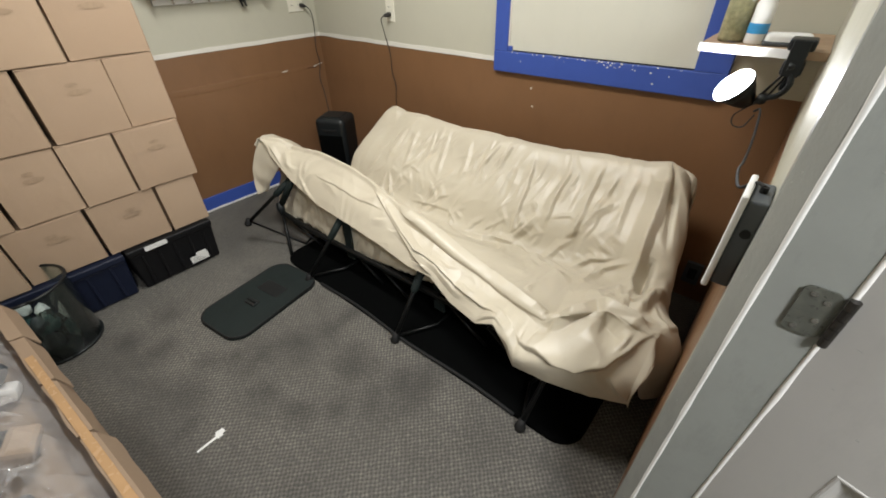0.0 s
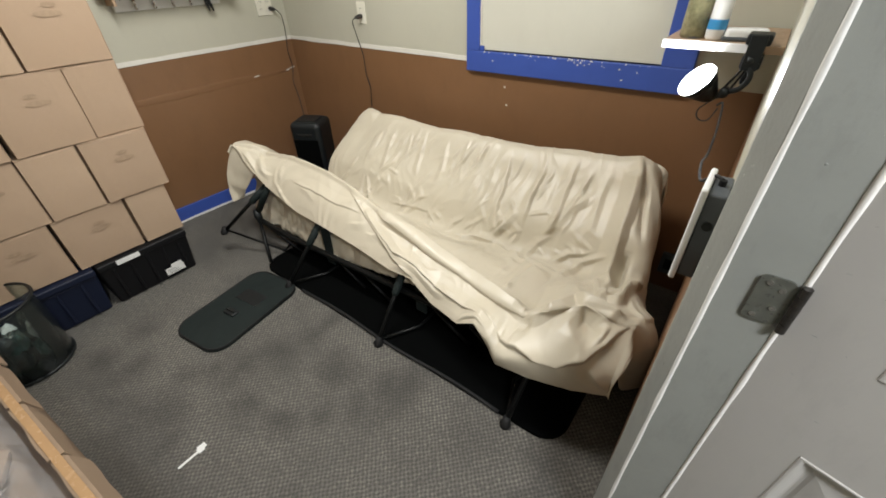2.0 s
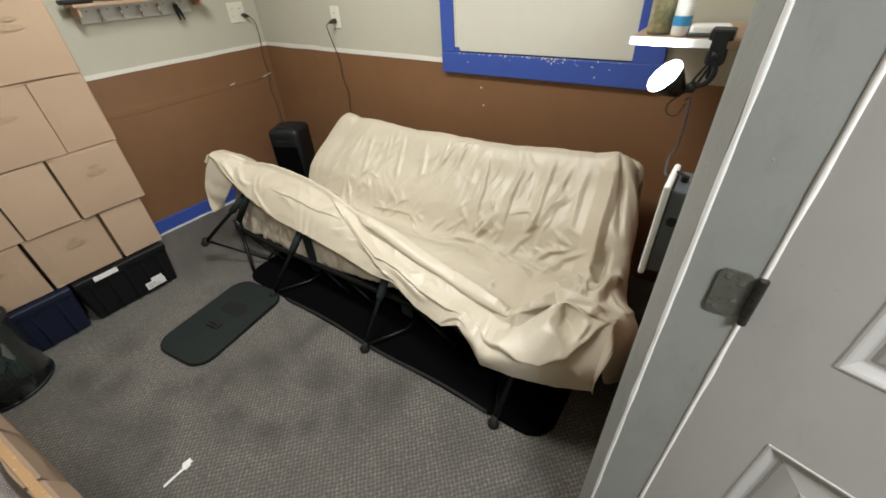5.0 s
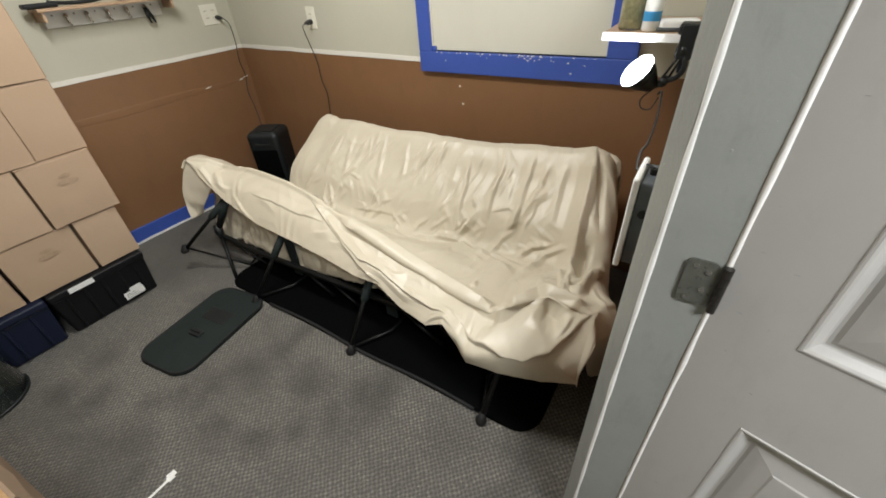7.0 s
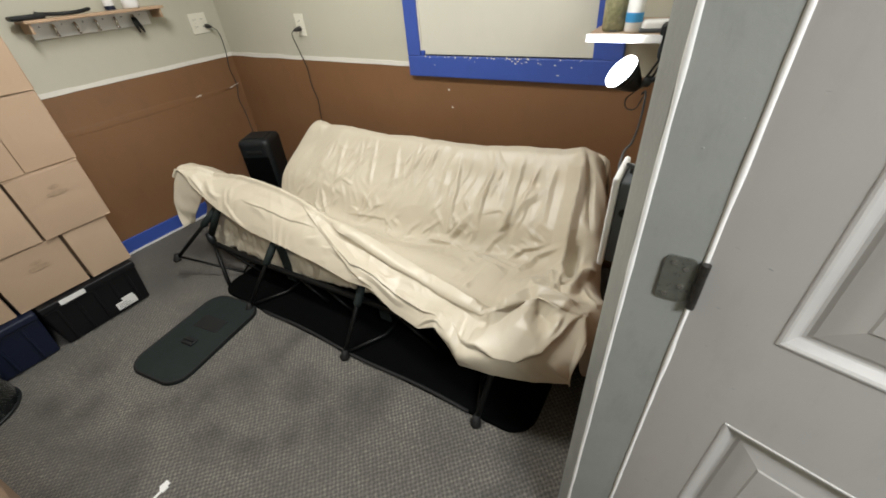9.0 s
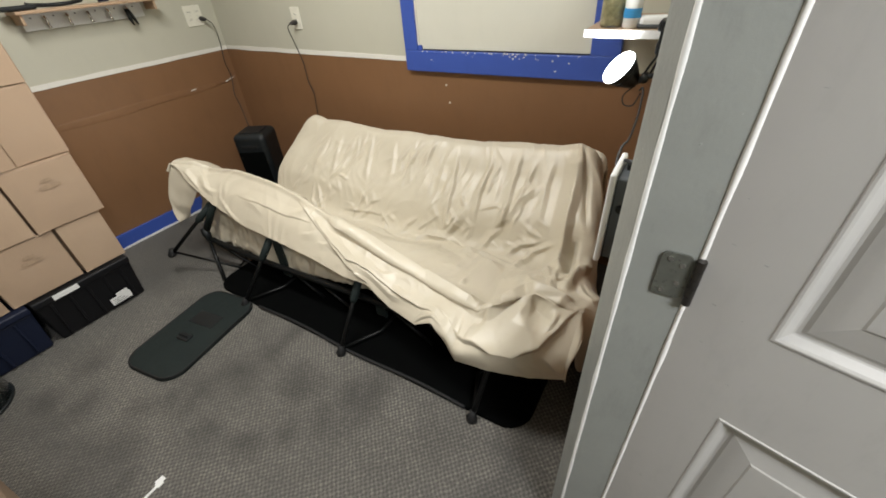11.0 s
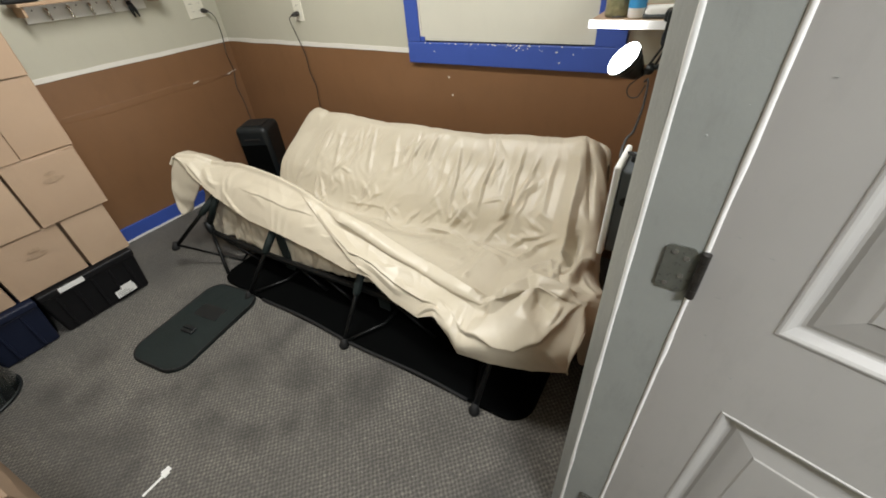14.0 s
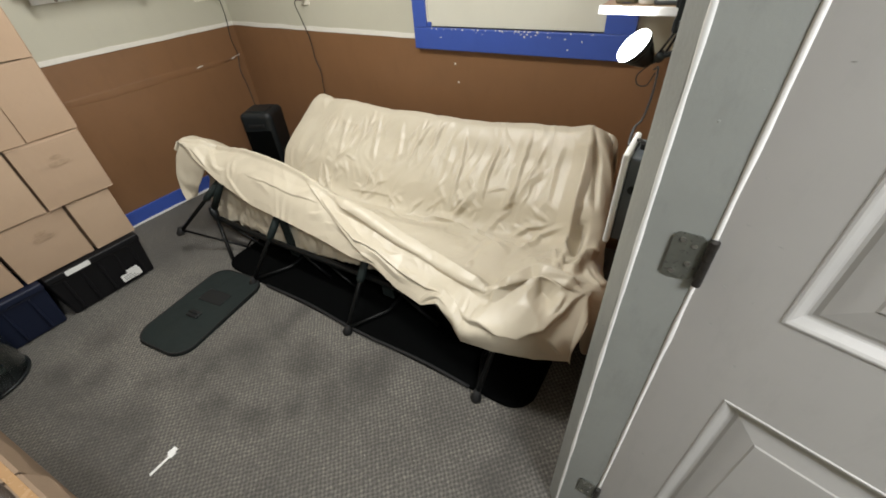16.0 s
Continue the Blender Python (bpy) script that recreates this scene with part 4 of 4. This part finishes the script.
def floor_pad():
    """The black padded sheet under the bench and its rounded flap on the carpet."""
    p = thing("padded_floor_sheet", pose(0, 0, 0), "black padded nylon sheet with a rounded flap lying on the carpet", "pad")
    # right end runs past the sheet's true edge, standing in for shade on carpet
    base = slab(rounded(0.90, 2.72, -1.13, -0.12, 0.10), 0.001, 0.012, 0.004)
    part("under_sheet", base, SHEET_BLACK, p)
    a, b = Vector((1.085, -1.19, 0)), Vector((1.155, -1.58, 0))
    flap = slab(rounded(-0.165, 0.165, -0.28, 0.25, 0.085, 8), 0.001, 0.016, 0.005)
    f = part("flap", flap, NYLON, p, "rounded padded flap with piped edge")
    f.matrix_basis = pose(1.125, -1.385, 0.0005, 0, 0, 8)
    edge = [(x, y, 0.014) for x, y in rounded(-0.160, 0.160, -0.275, 0.245, 0.082, 8)]
    part("piping", tube(edge + [edge[0]], 0.005, 8), RUBBER, f, smooth=True)
    part("hook_patch", block(-0.075, 0.075, 0.02, 0.10, 0.0162, 0.0185, 0.001), BLACK_PLASTIC, f)
    part("buckle", block(-0.035, 0.035, -0.085, -0.045, 0.0162, 0.026, 0.004), BLACK_PLASTIC, f)
    part("buckle_bar", tube([(-0.03, -0.065, 0.03), (0.03, -0.065, 0.03)], 0.004, 8), BLACK_PLASTIC, f)
    front = [(x, -1.128 + 0.006 * math.sin(x * 9), 0.012) for x in [1.28 + 0.05 * k for k in range(25)]]
    part("front_piping", tube(front, 0.008, 8), RUBBER, p, smooth=True)


floor_pad()


# ---------- loudspeaker and cords ----------
def loudspeaker():
    s = thing("tower_speaker", pose(0.528, -0.352, 0, 0, 0, 28), "black plastic tower speaker standing in the corner", "speaker")
    bm = block(-0.105, 0.105, -0.105, 0.105, 0.001, 0.578, 0.034, 5)
    part("cabinet", bm, BLACK_PLASTIC, s, smooth=False)
    part("top_cap", block(-0.066, 0.066, -0.066, 0.066, 0.5782, 0.583, 0.002, 3), BLACK_PLASTIC, s)
    part("grille", block(-0.085, 0.085, -0.112, -0.1055, 0.12, 0.47, 0.004), SHEET_BLACK, s, "black cloth grille")
    part("handle_slot", block(-0.05, 0.05, -0.110, -0.1055, 0.492, 0.512, 0.003), RUBBER, s)
    part("badge", block(-0.07, -0.064, -0.1145, -0.1125, 0.43, 0.436), CHROME, s)


loudspeaker()


def outlet(m, w, label, plugs):
    o = thing("wall_outlet", m, label, "outlet", kind="structure")
    part("cover_plate", block(-w / 2, w / 2, -0.006, 0, -0.058, 0.058, 0.0025, 3), PLATE, o)
    centres = (0,) if w < 0.09 else (-0.026, 0.026)
    for c in centres:
        for z in (0.02, -0.02):
            part("socket", block(c - 0.016, c + 0.016, -0.0078, -0.0062, z - 0.013, z + 0.013, 0.0006), PLATE, o)
            for dx in (-0.006, 0.006):
                part("slot", block(c + dx - 0.001, c + dx + 0.001, -0.0084, -0.0079, z - 0.003, z + 0.006), BLACK_PLASTIC, o)
        part("screw", tube([(c, -0.006, 0), (c, -0.0085, 0)], 0.0025, 8), SILVER, o)
    return o


outlet(pose(0.0, -0.155, 1.195, 0, 0, 90), 0.116, "two-gang ivory outlet plate on the sage wall", 1)
outlet(pose(0.783, 0, 1.168), 0.072, "single ivory outlet plate on the sage wall", 1)


def cord(keys, plug_at, plug_dir, label):
    c = thing("power_cord", pose(0, 0, 0), label, "cord")
    p, d = Vector(plug_at), Vector(plug_dir)
    part("plug", tube([p, p + d * 0.016, p + d * 0.034, p + d * 0.05], [0.013, 0.014, 0.010, 0.005], 12), CORD, c, smooth=True)
    part("cable", tube(curve_points([p + d * 0.05, *keys], 10), 0.0027, 8), CORD, c, smooth=True)


cord([(0.075, -0.085, 1.13), (0.040, -0.06, 1.02), (0.055, -0.085, 0.91), (0.025, -0.055, 0.80), (0.045, -0.09, 0.70), (0.085, -0.10, 0.60), (0.22, -0.17, 0.42), (0.33, -0.17, 0.30)],
     (0.0085, -0.117, 1.175), (1, 0.15, -0.1), "black power cord hanging from the outlet to the speaker")
cord([(0.755, -0.058, 1.12), (0.750, -0.03, 1.03), (0.768, -0.018, 0.93), (0.772, -0.018, 0.82), (0.800, -0.02, 0.74), (0.790, -0.02, 0.62), (0.79, -0.02, 0.3), (0.86, -0.03, 0.02)],
     (0.783, -0.0085, 1.150), (-0.1, -1, -0.1), "thin black power cord hanging down the brown wall")


# ---------- hook shelf on the left wall ----------
def hook_shelf():
    h = thing("wall_hook_shelf", pose(0, -0.745, 0), "narrow wall shelf with a silver hook rail beneath", "shelf")
    part("shelf_board", block(0.001, 0.125, -0.320, 0.345, 1.306, 1.320, 0.003), WOODTOP, h, "pale wood shelf board")
    part("hook_rail", block(0.001, 0.014, -0.285, 0.295, 1.230, 1.3045, 0.003), SATIN_RAIL, h, "silver metal hook rail")
    for k in range(6):
        y = -0.285 + 0.097 * k
        if k:
            part("hook", tube(curve_points([(0.014, y, 1.278), (0.034, y, 1.284), (0.040, y, 1.264), (0.034, y, 1.246), (0.047, y, 1.240)], 5), 0.0065, 10), CHROME, h, smooth=True)
        part("screw", tube([(0.014, y + 0.045, 1.285), (0.0165, y + 0.045, 1.285)], 0.0035, 8), BLACK_PLASTIC, h)
    for y in (-0.30, 0.325):
        part("bracket", block(0.001, 0.11, y - 0.006, y + 0.006, 1.262, 1.3055, 0.002), WOODTOP, h)


hook_shelf()


def clip_keys():
    c = thing("black_clip", pose(0.045, -0.545, 1.232), "black spring clip hanging from the hook rail", "clip")
    part("jaw", tube([(0, 0, 0.045), (0.004, 0.012, 0.0), (0.004, 0.022, -0.035)], [0.007, 0.010, 0.004], 8), BLACK_PLASTIC, c, smooth=True)
    part("jaw", tube([(0, -0.012, 0.045), (0.004, -0.008, 0.0), (0.004, -0.002, -0.035)], [0.007, 0.010, 0.004], 8), BLACK_PLASTIC, c, smooth=True)


clip_keys()


def shelf_clutter():
    d = thing("black_tool", pose(0.07, -1.02, 1.3205), "dark tool with a curved handle lying on the hook shelf", "tool")
    part("tool_body", block(-0.03, 0.03, -0.08, 0.06, 0.0005, 0.022, 0.008, 3), BLACK_PLASTIC, d)
    part("tool_handle", tube(curve_points([(0, 0.03, 0.02), (0.0, 0.12, 0.012), (0.01, 0.20, 0.012), (0.0, 0.27, 0.02)], 6), [0.012] + [0.009] * 17 + [0.006], 10), BLACK_PLASTIC, d, smooth=True)
    c = thing("small_bottle", pose(0.07, -0.655, 1.3205), "small white bottle with a dark blue base", "bottle")
    part("bottle_body", lathe([(0.020, 0.0), (0.024, 0.004), (0.024, 0.07), (0.012, 0.085), (0.010, 0.11)], 20), WHITE, c, smooth=True)
    part("base_band", lathe([(0.0245, 0.003), (0.0248, 0.006), (0.0248, 0.02), (0.0245, 0.022)], 20), TOTE_BLUE, c)
    e = thing("white_tub", pose(0.07, -0.545, 1.3205), "round white plastic tub on the hook shelf", "tub")
    part("tub_body", lathe([(0.036, 0.0), (0.040, 0.006), (0.040, 0.05), (0.036, 0.055)], 24), WHITE, e, smooth=True)


shelf_clutter()


# ---------- corner shelf with the clamp lamp ----------
def corner_shelf():
    s = thing("corner_shelf", pose(0, 0, 0), "white-edged wooden shelf board on the wall corner", "shelf")
    part("board", block(2.572, XR - 0.001, -0.42, -0.03, 1.180, 1.2015, 0.002), WOODTOP, s, "pale wood shelf top")
    part("wall_cleat", block(2.70, XR - 0.001, -0.034, -0.0275, 1.150, 1.1795, 0.002), WALL, s)
    part("front_edge", block(2.570, 2.80, -0.4245, -0.4205, 1.1795, 1.203, 0.001), WHITE, s, "white edge band")


corner_shelf()


def shelf_items():
    j = thing("glass_jar", pose(2.635, -0.35, 1.202), "glass jar of mixed greenish contents on the shelf", "jar")
    part("jar_glass", lathe([(0.032, 0), (0.035, 0.004), (0.035, 0.12), (0.028, 0.135), (0.028, 0.155)], 24), CLEAR_GLASS, j, smooth=True)
    fill = plain("mixed_green_filling", (0.50, 0.47, 0.28), 0.7, 0, 0.7, 60)
    part("filling", lathe([(0.028, 0.005), (0.031, 0.01), (0.031, 0.11), (0.026, 0.115)], 20), fill, j, "greenish filling", True)
    k = thing("amber_bottle", pose(2.672, -0.29, 1.202), "amber brown bottle with a worn label", "bottle")
    amber = plain("amber_label", (0.40, 0.19, 0.06), 0.35, 0, 0.4, 40)
    part("bottle_body", lathe([(0.022, 0), (0.026, 0.004), (0.026, 0.13), (0.012, 0.15), (0.012, 0.18)], 20), amber, k, smooth=True)
    w = thing("spray_bottle", pose(2.697, -0.37, 1.202), "white spray bottle with a blue and orange label", "bottle")
    part("bottle_body", lathe([(0.021, 0), (0.025, 0.005), (0.025, 0.10), (0.013, 0.125), (0.012, 0.14)], 20), WHITE, w, smooth=True)
    skyblue = plain("blue_label", (0.05, 0.30, 0.62), 0.4)
    part("label_band", lathe([(0.0254, 0.028), (0.0257, 0.030), (0.0257, 0.052), (0.0254, 0.054)], 20), skyblue, w, "blue label band")
    part("spray_head", block(-0.045, 0.014, -0.011, 0.011, 0.1405, 0.175, 0.005), WHITE, w)
    part("trigger", block(-0.04, -0.032, -0.006, 0.006, 0.105, 0.140, 0.003), WHITE, w)
    r = thing("white_handset", pose(2.775, -0.36, 1.202, 0, 0, 12), "white handheld device lying on the shelf", "device")
    part("handset_body", block(-0.055, 0.055, -0.022, 0.022, 0.0005, 0.034, 0.012, 4), WHITE, r)
    part("handset_base", block(-0.06, 0.05, -0.025, 0.018, 0.0003, 0.012, 0.004), SLATE, r)


shelf_items()


def clamp_lamp():
    l = thing("clamp_desk_lamp", pose(0, 0, 0), "lit round clamp lamp with black jointed arm on the corner shelf", "lamp")
    turn = AIM.to_track_quat("-Z", "Y").to_matrix().to_4x4()
    shade = lathe([(0.024, 0.022), (0.050, 0.016), (0.056, 0.0), (0.054, -0.002), (0.050, 0.002)], 32)
    bmesh.ops.transform(shade, matrix=Matrix.Translation(LAMP) @ turn, verts=shade.verts)
    part("shade", shade, BLACK_PLASTIC, l, "shallow round black lamp head", True)
    disc = lathe([(0.0555, -0.0025), (0.054, -0.008), (0.03, -0.013), (0.008, -0.014)], 32)
    bmesh.ops.transform(disc, matrix=Matrix.Translation(LAMP) @ turn, verts=disc.verts)
    part("diffuser", disc, LIT, l, "bright white glowing diffuser", True)
    part("clamp", block(2.785, 2.845, -0.452, -0.38, 1.2035, 1.232, 0.006), BLACK_PLASTIC, l)
    part("clamp_jaw", block(2.79, 2.84, -0.448, -0.39, 1.142, 1.1785, 0.006), BLACK_PLASTIC, l)
    part("clamp_back", block(2.795, 2.835, -0.462, -0.4535, 1.142, 1.232, 0.003), BLACK_PLASTIC, l)
    part("clamp_knob", tube([(2.815, -0.42, 1.10), (2.815, -0.42, 1.1415)], 0.011, 12), BLACK_PLASTIC, l)
    for dx in (0.0, 0.017):
        part("arm_rod", tube([(2.812 + dx * 0.4, -0.455, 1.165), (2.772 + dx, -0.43, 1.082)], 0.0035, 8), BLACK_PLASTIC, l, smooth=True)
    part("elbow", tube([(2.805, -0.462, 1.168), (2.825, -0.448, 1.168)], 0.010, 12), BLACK_PLASTIC, l, smooth=True)
    back = LAMP - AIM * 0.070
    part("neck", tube(curve_points([back, (2.756, -0.405, 1.052), (2.768, -0.418, 1.062), (2.778, -0.43, 1.074)], 5), 0.009, 10), BLACK_PLASTIC, l, smooth=True)
    part("joint", tube([(2.778, -0.452, 1.074), (2.778, -0.415, 1.074)], 0.014, 14), BLACK_PLASTIC, l, smooth=True)
    part("housing", tube([LAMP - AIM * 0.010, LAMP - AIM * 0.030, LAMP - AIM * 0.062, LAMP - AIM * 0.078], [0.050, 0.044, 0.028, 0.018], 20), BLACK_PLASTIC, l, "black cone housing", True)
    part("curved_arm", tube(curve_points([(2.812, -0.452, 1.165), (2.826, -0.458, 1.125), (2.812, -0.452, 1.092), (2.780, -0.432, 1.074)], 6), 0.008, 10), BLACK_PLASTIC, l, smooth=True)
    part("cable_loop", tube(curve_points([(2.752, -0.43, 1.045), (2.728, -0.445, 1.018), (2.735, -0.45, 0.992), (2.762, -0.45, 0.992), (2.778, -0.445, 1.03)], 6), 0.0022, 8), CORD, l, smooth=True)
    part("cable", tube(curve_points([(2.775, -0.47, 1.045), (2.79, -0.52, 1.062), (2.805, -0.65, 1.03), (2.812, -0.80, 1.015), (2.812, -0.92, 1.035), (2.828, -1.08, 1.062), (2.850, -1.16, 1.108), (2.863, -1.18, 1.112)], 8), 0.0030, 8), GREYCORD, l, "thin grey cable", True)


clamp_lamp()


def wall_caddy():
    """A surface-mounted switch box on the right wall, by the door frame."""
    c = thing("wall_switch_box", pose(0, 0, 0), "slate grey surface-mounted switch box with a white face plate", "switch box")
    part("box_body", block(2.851, XR - 0.001, -1.222, -1.135, 0.936, 1.102, 0.004), SLATE, c)
    part("face_plate", block(2.840, 2.8505, -1.230, -1.127, 0.928, 1.110, 0.004, 3), WHITE, c, "white rounded face plate")
    part("knockout", tube([(2.867, -1.2222, 1.045), (2.867, -1.2245, 1.045)], 0.008, 14), BLACK_PLASTIC, c)
    part("cable_grommet", tube([(2.864, -1.18, 1.1025), (2.864, -1.18, 1.112)], 0.006, 12), RUBBER, c)


wall_caddy()


def low_outlet():
    o = thing("wall_outlet", pose(2.79, 0, 0.155), "dark low outlet box on the shadowed wall", "outlet", kind="structure")
    part("cover_plate", block(-0.036, 0.036, -0.02, 0, -0.058, 0.058, 0.003), SLATE, o)
    part("socket", block(-0.018, 0.018, -0.0225, -0.0205, -0.03, 0.03, 0.001), BLACK_PLASTIC, o)


low_outlet()


# ---------- near the doorway ----------
def waste_bin():
    b = thing("smoked_waste_bin", pose(0.685, -2.135, 0), "smoked clear plastic bin with scraps inside, on the carpet", "bin")
    shell = lathe([(0.13, 0.002), (0.148, 0.012), (0.150, 0.33), (0.153, 0.335), (0.150, 0.338), (0.146, 0.335), (0.144, 0.016), (0.125, 0.008)], 40)
    part("bin_wall", shell, SMOKE, b, smooth=True)
    ring = [(0.151 * math.cos(a), 0.151 * math.sin(a), 0.336) for a in (2 * math.pi * k / 40 for k in range(41))]
    part("rim", tube(ring, 0.006, 8), BLACK_PLASTIC, b, "thin black rim", True)
    ring = [(0.147 * math.cos(a), 0.147 * math.sin(a), 0.009) for a in (2 * math.pi * k / 40 for k in range(41))]
    part("base_ring", tube(ring, 0.007, 8), BLACK_PLASTIC, b, "black base ring", True)
    rng = random.Random(5)
    for k in range(16):
        a, r, z = rng.uniform(0, 6.3), rng.uniform(0.02, 0.10), rng.uniform(0.02, 0.15)
        bm = bmesh.new()
        bmesh.ops.create_icosphere(bm, subdivisions=2, radius=0.032)
        for v in bm.verts:
            v.co *= 1 + 0.5 * noise.noise(v.co * 40 + Vector((k, 0, 0)))
            v.co += Vector((r * math.cos(a), r * math.sin(a), z + 0.02))
        part("crumpled_scrap", bm, (PAPER, SLATE, CLEAR_GLASS, TEAL)[k % 4], b)


waste_bin()


def near_carton():
    """Open carton by the doorway, its front flap turned out, with clear film spilling over."""
    c = thing("open_cardboard_box", pose(1.555, -2.398, 0, 0, 0, 5.2), "open brown carton stuffed with crumpled clear plastic film", "box")
    hx, hy, h, t = 0.615, 0.265, 0.42, 0.006
    part("front_side", block(-hx, hx, hy - t, hy, 0.001, h, 0.002), SHADED_CARD, c)
    part("rear_side", block(-hx, hx, -hy, -hy + t, 0.001, h, 0.002), SHADED_CARD, c)
    part("end_side", block(-hx, -hx + t, -hy + t + 0.001, hy - t - 0.001, 0.001, h, 0.002), SHADED_CARD, c)
    part("end_side", block(hx - t, hx, -hy + t + 0.001, hy - t - 0.001, 0.001, h, 0.002), SHADED_CARD, c)
    part("bottom", block(-hx + t, hx - t, -hy + t, hy - t, 0.001, 0.008), SHADED_CARD, c)
    # bent flaps: strips that leave the rim at an angle and curl a little
    for x0, x1, drop, reach in ((-0.605, -0.34, 0.05, 0.028), (-0.33, -0.05, 0.06, 0.022), (-0.035, 0.23, 0.075, 0.016), (0.245, 0.605, 0.055, 0.024)):
        bm = bmesh.new()
        rows = []
        for i in range(13):
            x = x0 + (x1 - x0) * i / 12
            wave = 0.006 * noise.noise((x * 9, 1, 0))
            ring = [bm.verts.new((x, hy - 0.03 + wave, h + 0.012)), bm.verts.new((x, hy + 0.004, h + 0.006 + wave)),
                    bm.verts.new((x, hy + reach + wave, h - drop)), bm.verts.new((x, hy + reach - 0.005 + wave, h - drop - 0.001)),
                    bm.verts.new((x, hy + 0.0015, h + 0.001 + wave)), bm.verts.new((x, hy - 0.03 + wave, h + 0.007))]
            rows.append(ring)
        for a, b in zip(rows, rows[1:]):
            for k in range(6):
                bm.faces.new((a[k], a[(k + 1) % 6], b[(k + 1) % 6], b[k]))
        bm.faces.new(rows[0])
        bm.faces.new(rows[-1][::-1])
        part("bent_flap", bm, SHADED_CARD, c)
    part("tape_strip", block(-0.2, hx - 0.05, hy - 0.024, hy - 0.004, h + 0.0125, h + 0.0140), TAPE, c, "glossy packing tape")
    nx, ny = 220, 84
    verts = []
    for i in range(nx + 1):
        for j in range(ny + 1):
            x = -hx + 0.02 + (2 * hx - 0.04) * i / nx
            y = -hy + 0.02 + (2 * hy - 0.055) * j / ny
            e = min(1, 5 * min(i / nx, 1 - i / nx, j / ny, 1 - j / ny))
            z = h - 0.04 + e * (0.030 + 0.075 * crease(x * 6, y * 6, 3.0) + 0.055 * crease(x * 12, y * 11, 8.0) + 0.026 * crease(x * 25, y * 23, 5.0) + 0.010 * crease(x * 55, y * 50, 6.0))
            verts.append((x + 0.012 * noise.noise((x * 20, y * 20, 1)), y, z))
    k = np.arange((nx + 1) * (ny + 1)).reshape(nx + 1, ny + 1)
    quads = np.stack([k[:-1, :-1], k[1:, :-1], k[1:, 1:], k[:-1, 1:]], -1).reshape(-1, 4).tolist()
    mesh = bpy.data.meshes.new("film")
    mesh.from_pydata(verts, [], quads)
    mesh.materials.append(FILM)
    film = new("plastic_film", mesh)
    film.parent = c
    film["label"] = "crumpled clear plastic film"
    rng = random.Random(2)
    for _ in range(34):
        x, y, a = rng.uniform(-0.52, 0.52), rng.uniform(-0.18, 0.17), rng.uniform(0, 3)
        bm = block(-0.06, 0.06, -0.035, 0.035, 0, 0.05, 0.015, 2)
        bmesh.ops.transform(bm, matrix=pose(x, y, h - 0.08 + rng.uniform(0, 0.06), rng.uniform(-30, 30), rng.uniform(-30, 30), math.degrees(a)), verts=bm.verts)
        part("wrapped_piece", bm, rng.choice((CARD, SHADED_CARD, INK, INK, SLATE, BLACK_PLASTIC, WHITE)), c)
    part("packing_paper", block(-hx + 0.02, hx - 0.02, -hy + 0.02, hy - 0.03, 0.05, h - 0.10, 0.02), SHADED_CARD, c, "brown packing paper")


near_carton()


def floor_scrap():
    s = thing("paper_scrap", pose(1.688, -1.922, 0.0, 0, 0, 92), "small torn white tag lying on the carpet", "scrap")
    part("tag_strip", block(-0.045, 0.025, -0.0045, 0.0045, 0.001, 0.003), PAPER, s)
    bm = bmesh.new()
    for x, y, w, hh in ((0.025, -0.012, 0.022, 0.022), (0.042, -0.004, 0.016, 0.02), (0.03, 0.006, 0.014, 0.012)):
        bm = block(x, x + w, y, y + hh, 0.0012 + w * 0.02, 0.005 + w * 0.05, 0.0005, 1, bm)
    part("torn_head", bm, PAPER, s)


floor_scrap()


def ceiling_light(x, y, sx, sy, z):
    c = thing("ceiling_light", pose(x, y, z), "flat rectangular ceiling light with a frosted cover", "ceiling light")
    part("housing", block(-sx / 2 - 0.02, sx / 2 + 0.02, -sy / 2 - 0.02, sy / 2 + 0.02, -0.03, 0.0), WHITE, c)
    part("diffuser", block(-sx / 2, sx / 2, -sy / 2, sy / 2, -0.045, -0.0305, 0.004), PANEL, c)


ceiling_light(1.55, -1.22, 1.15, 0.30, CEIL)
ceiling_light(4.0, -2.25, 0.6, 0.4, CEIL)
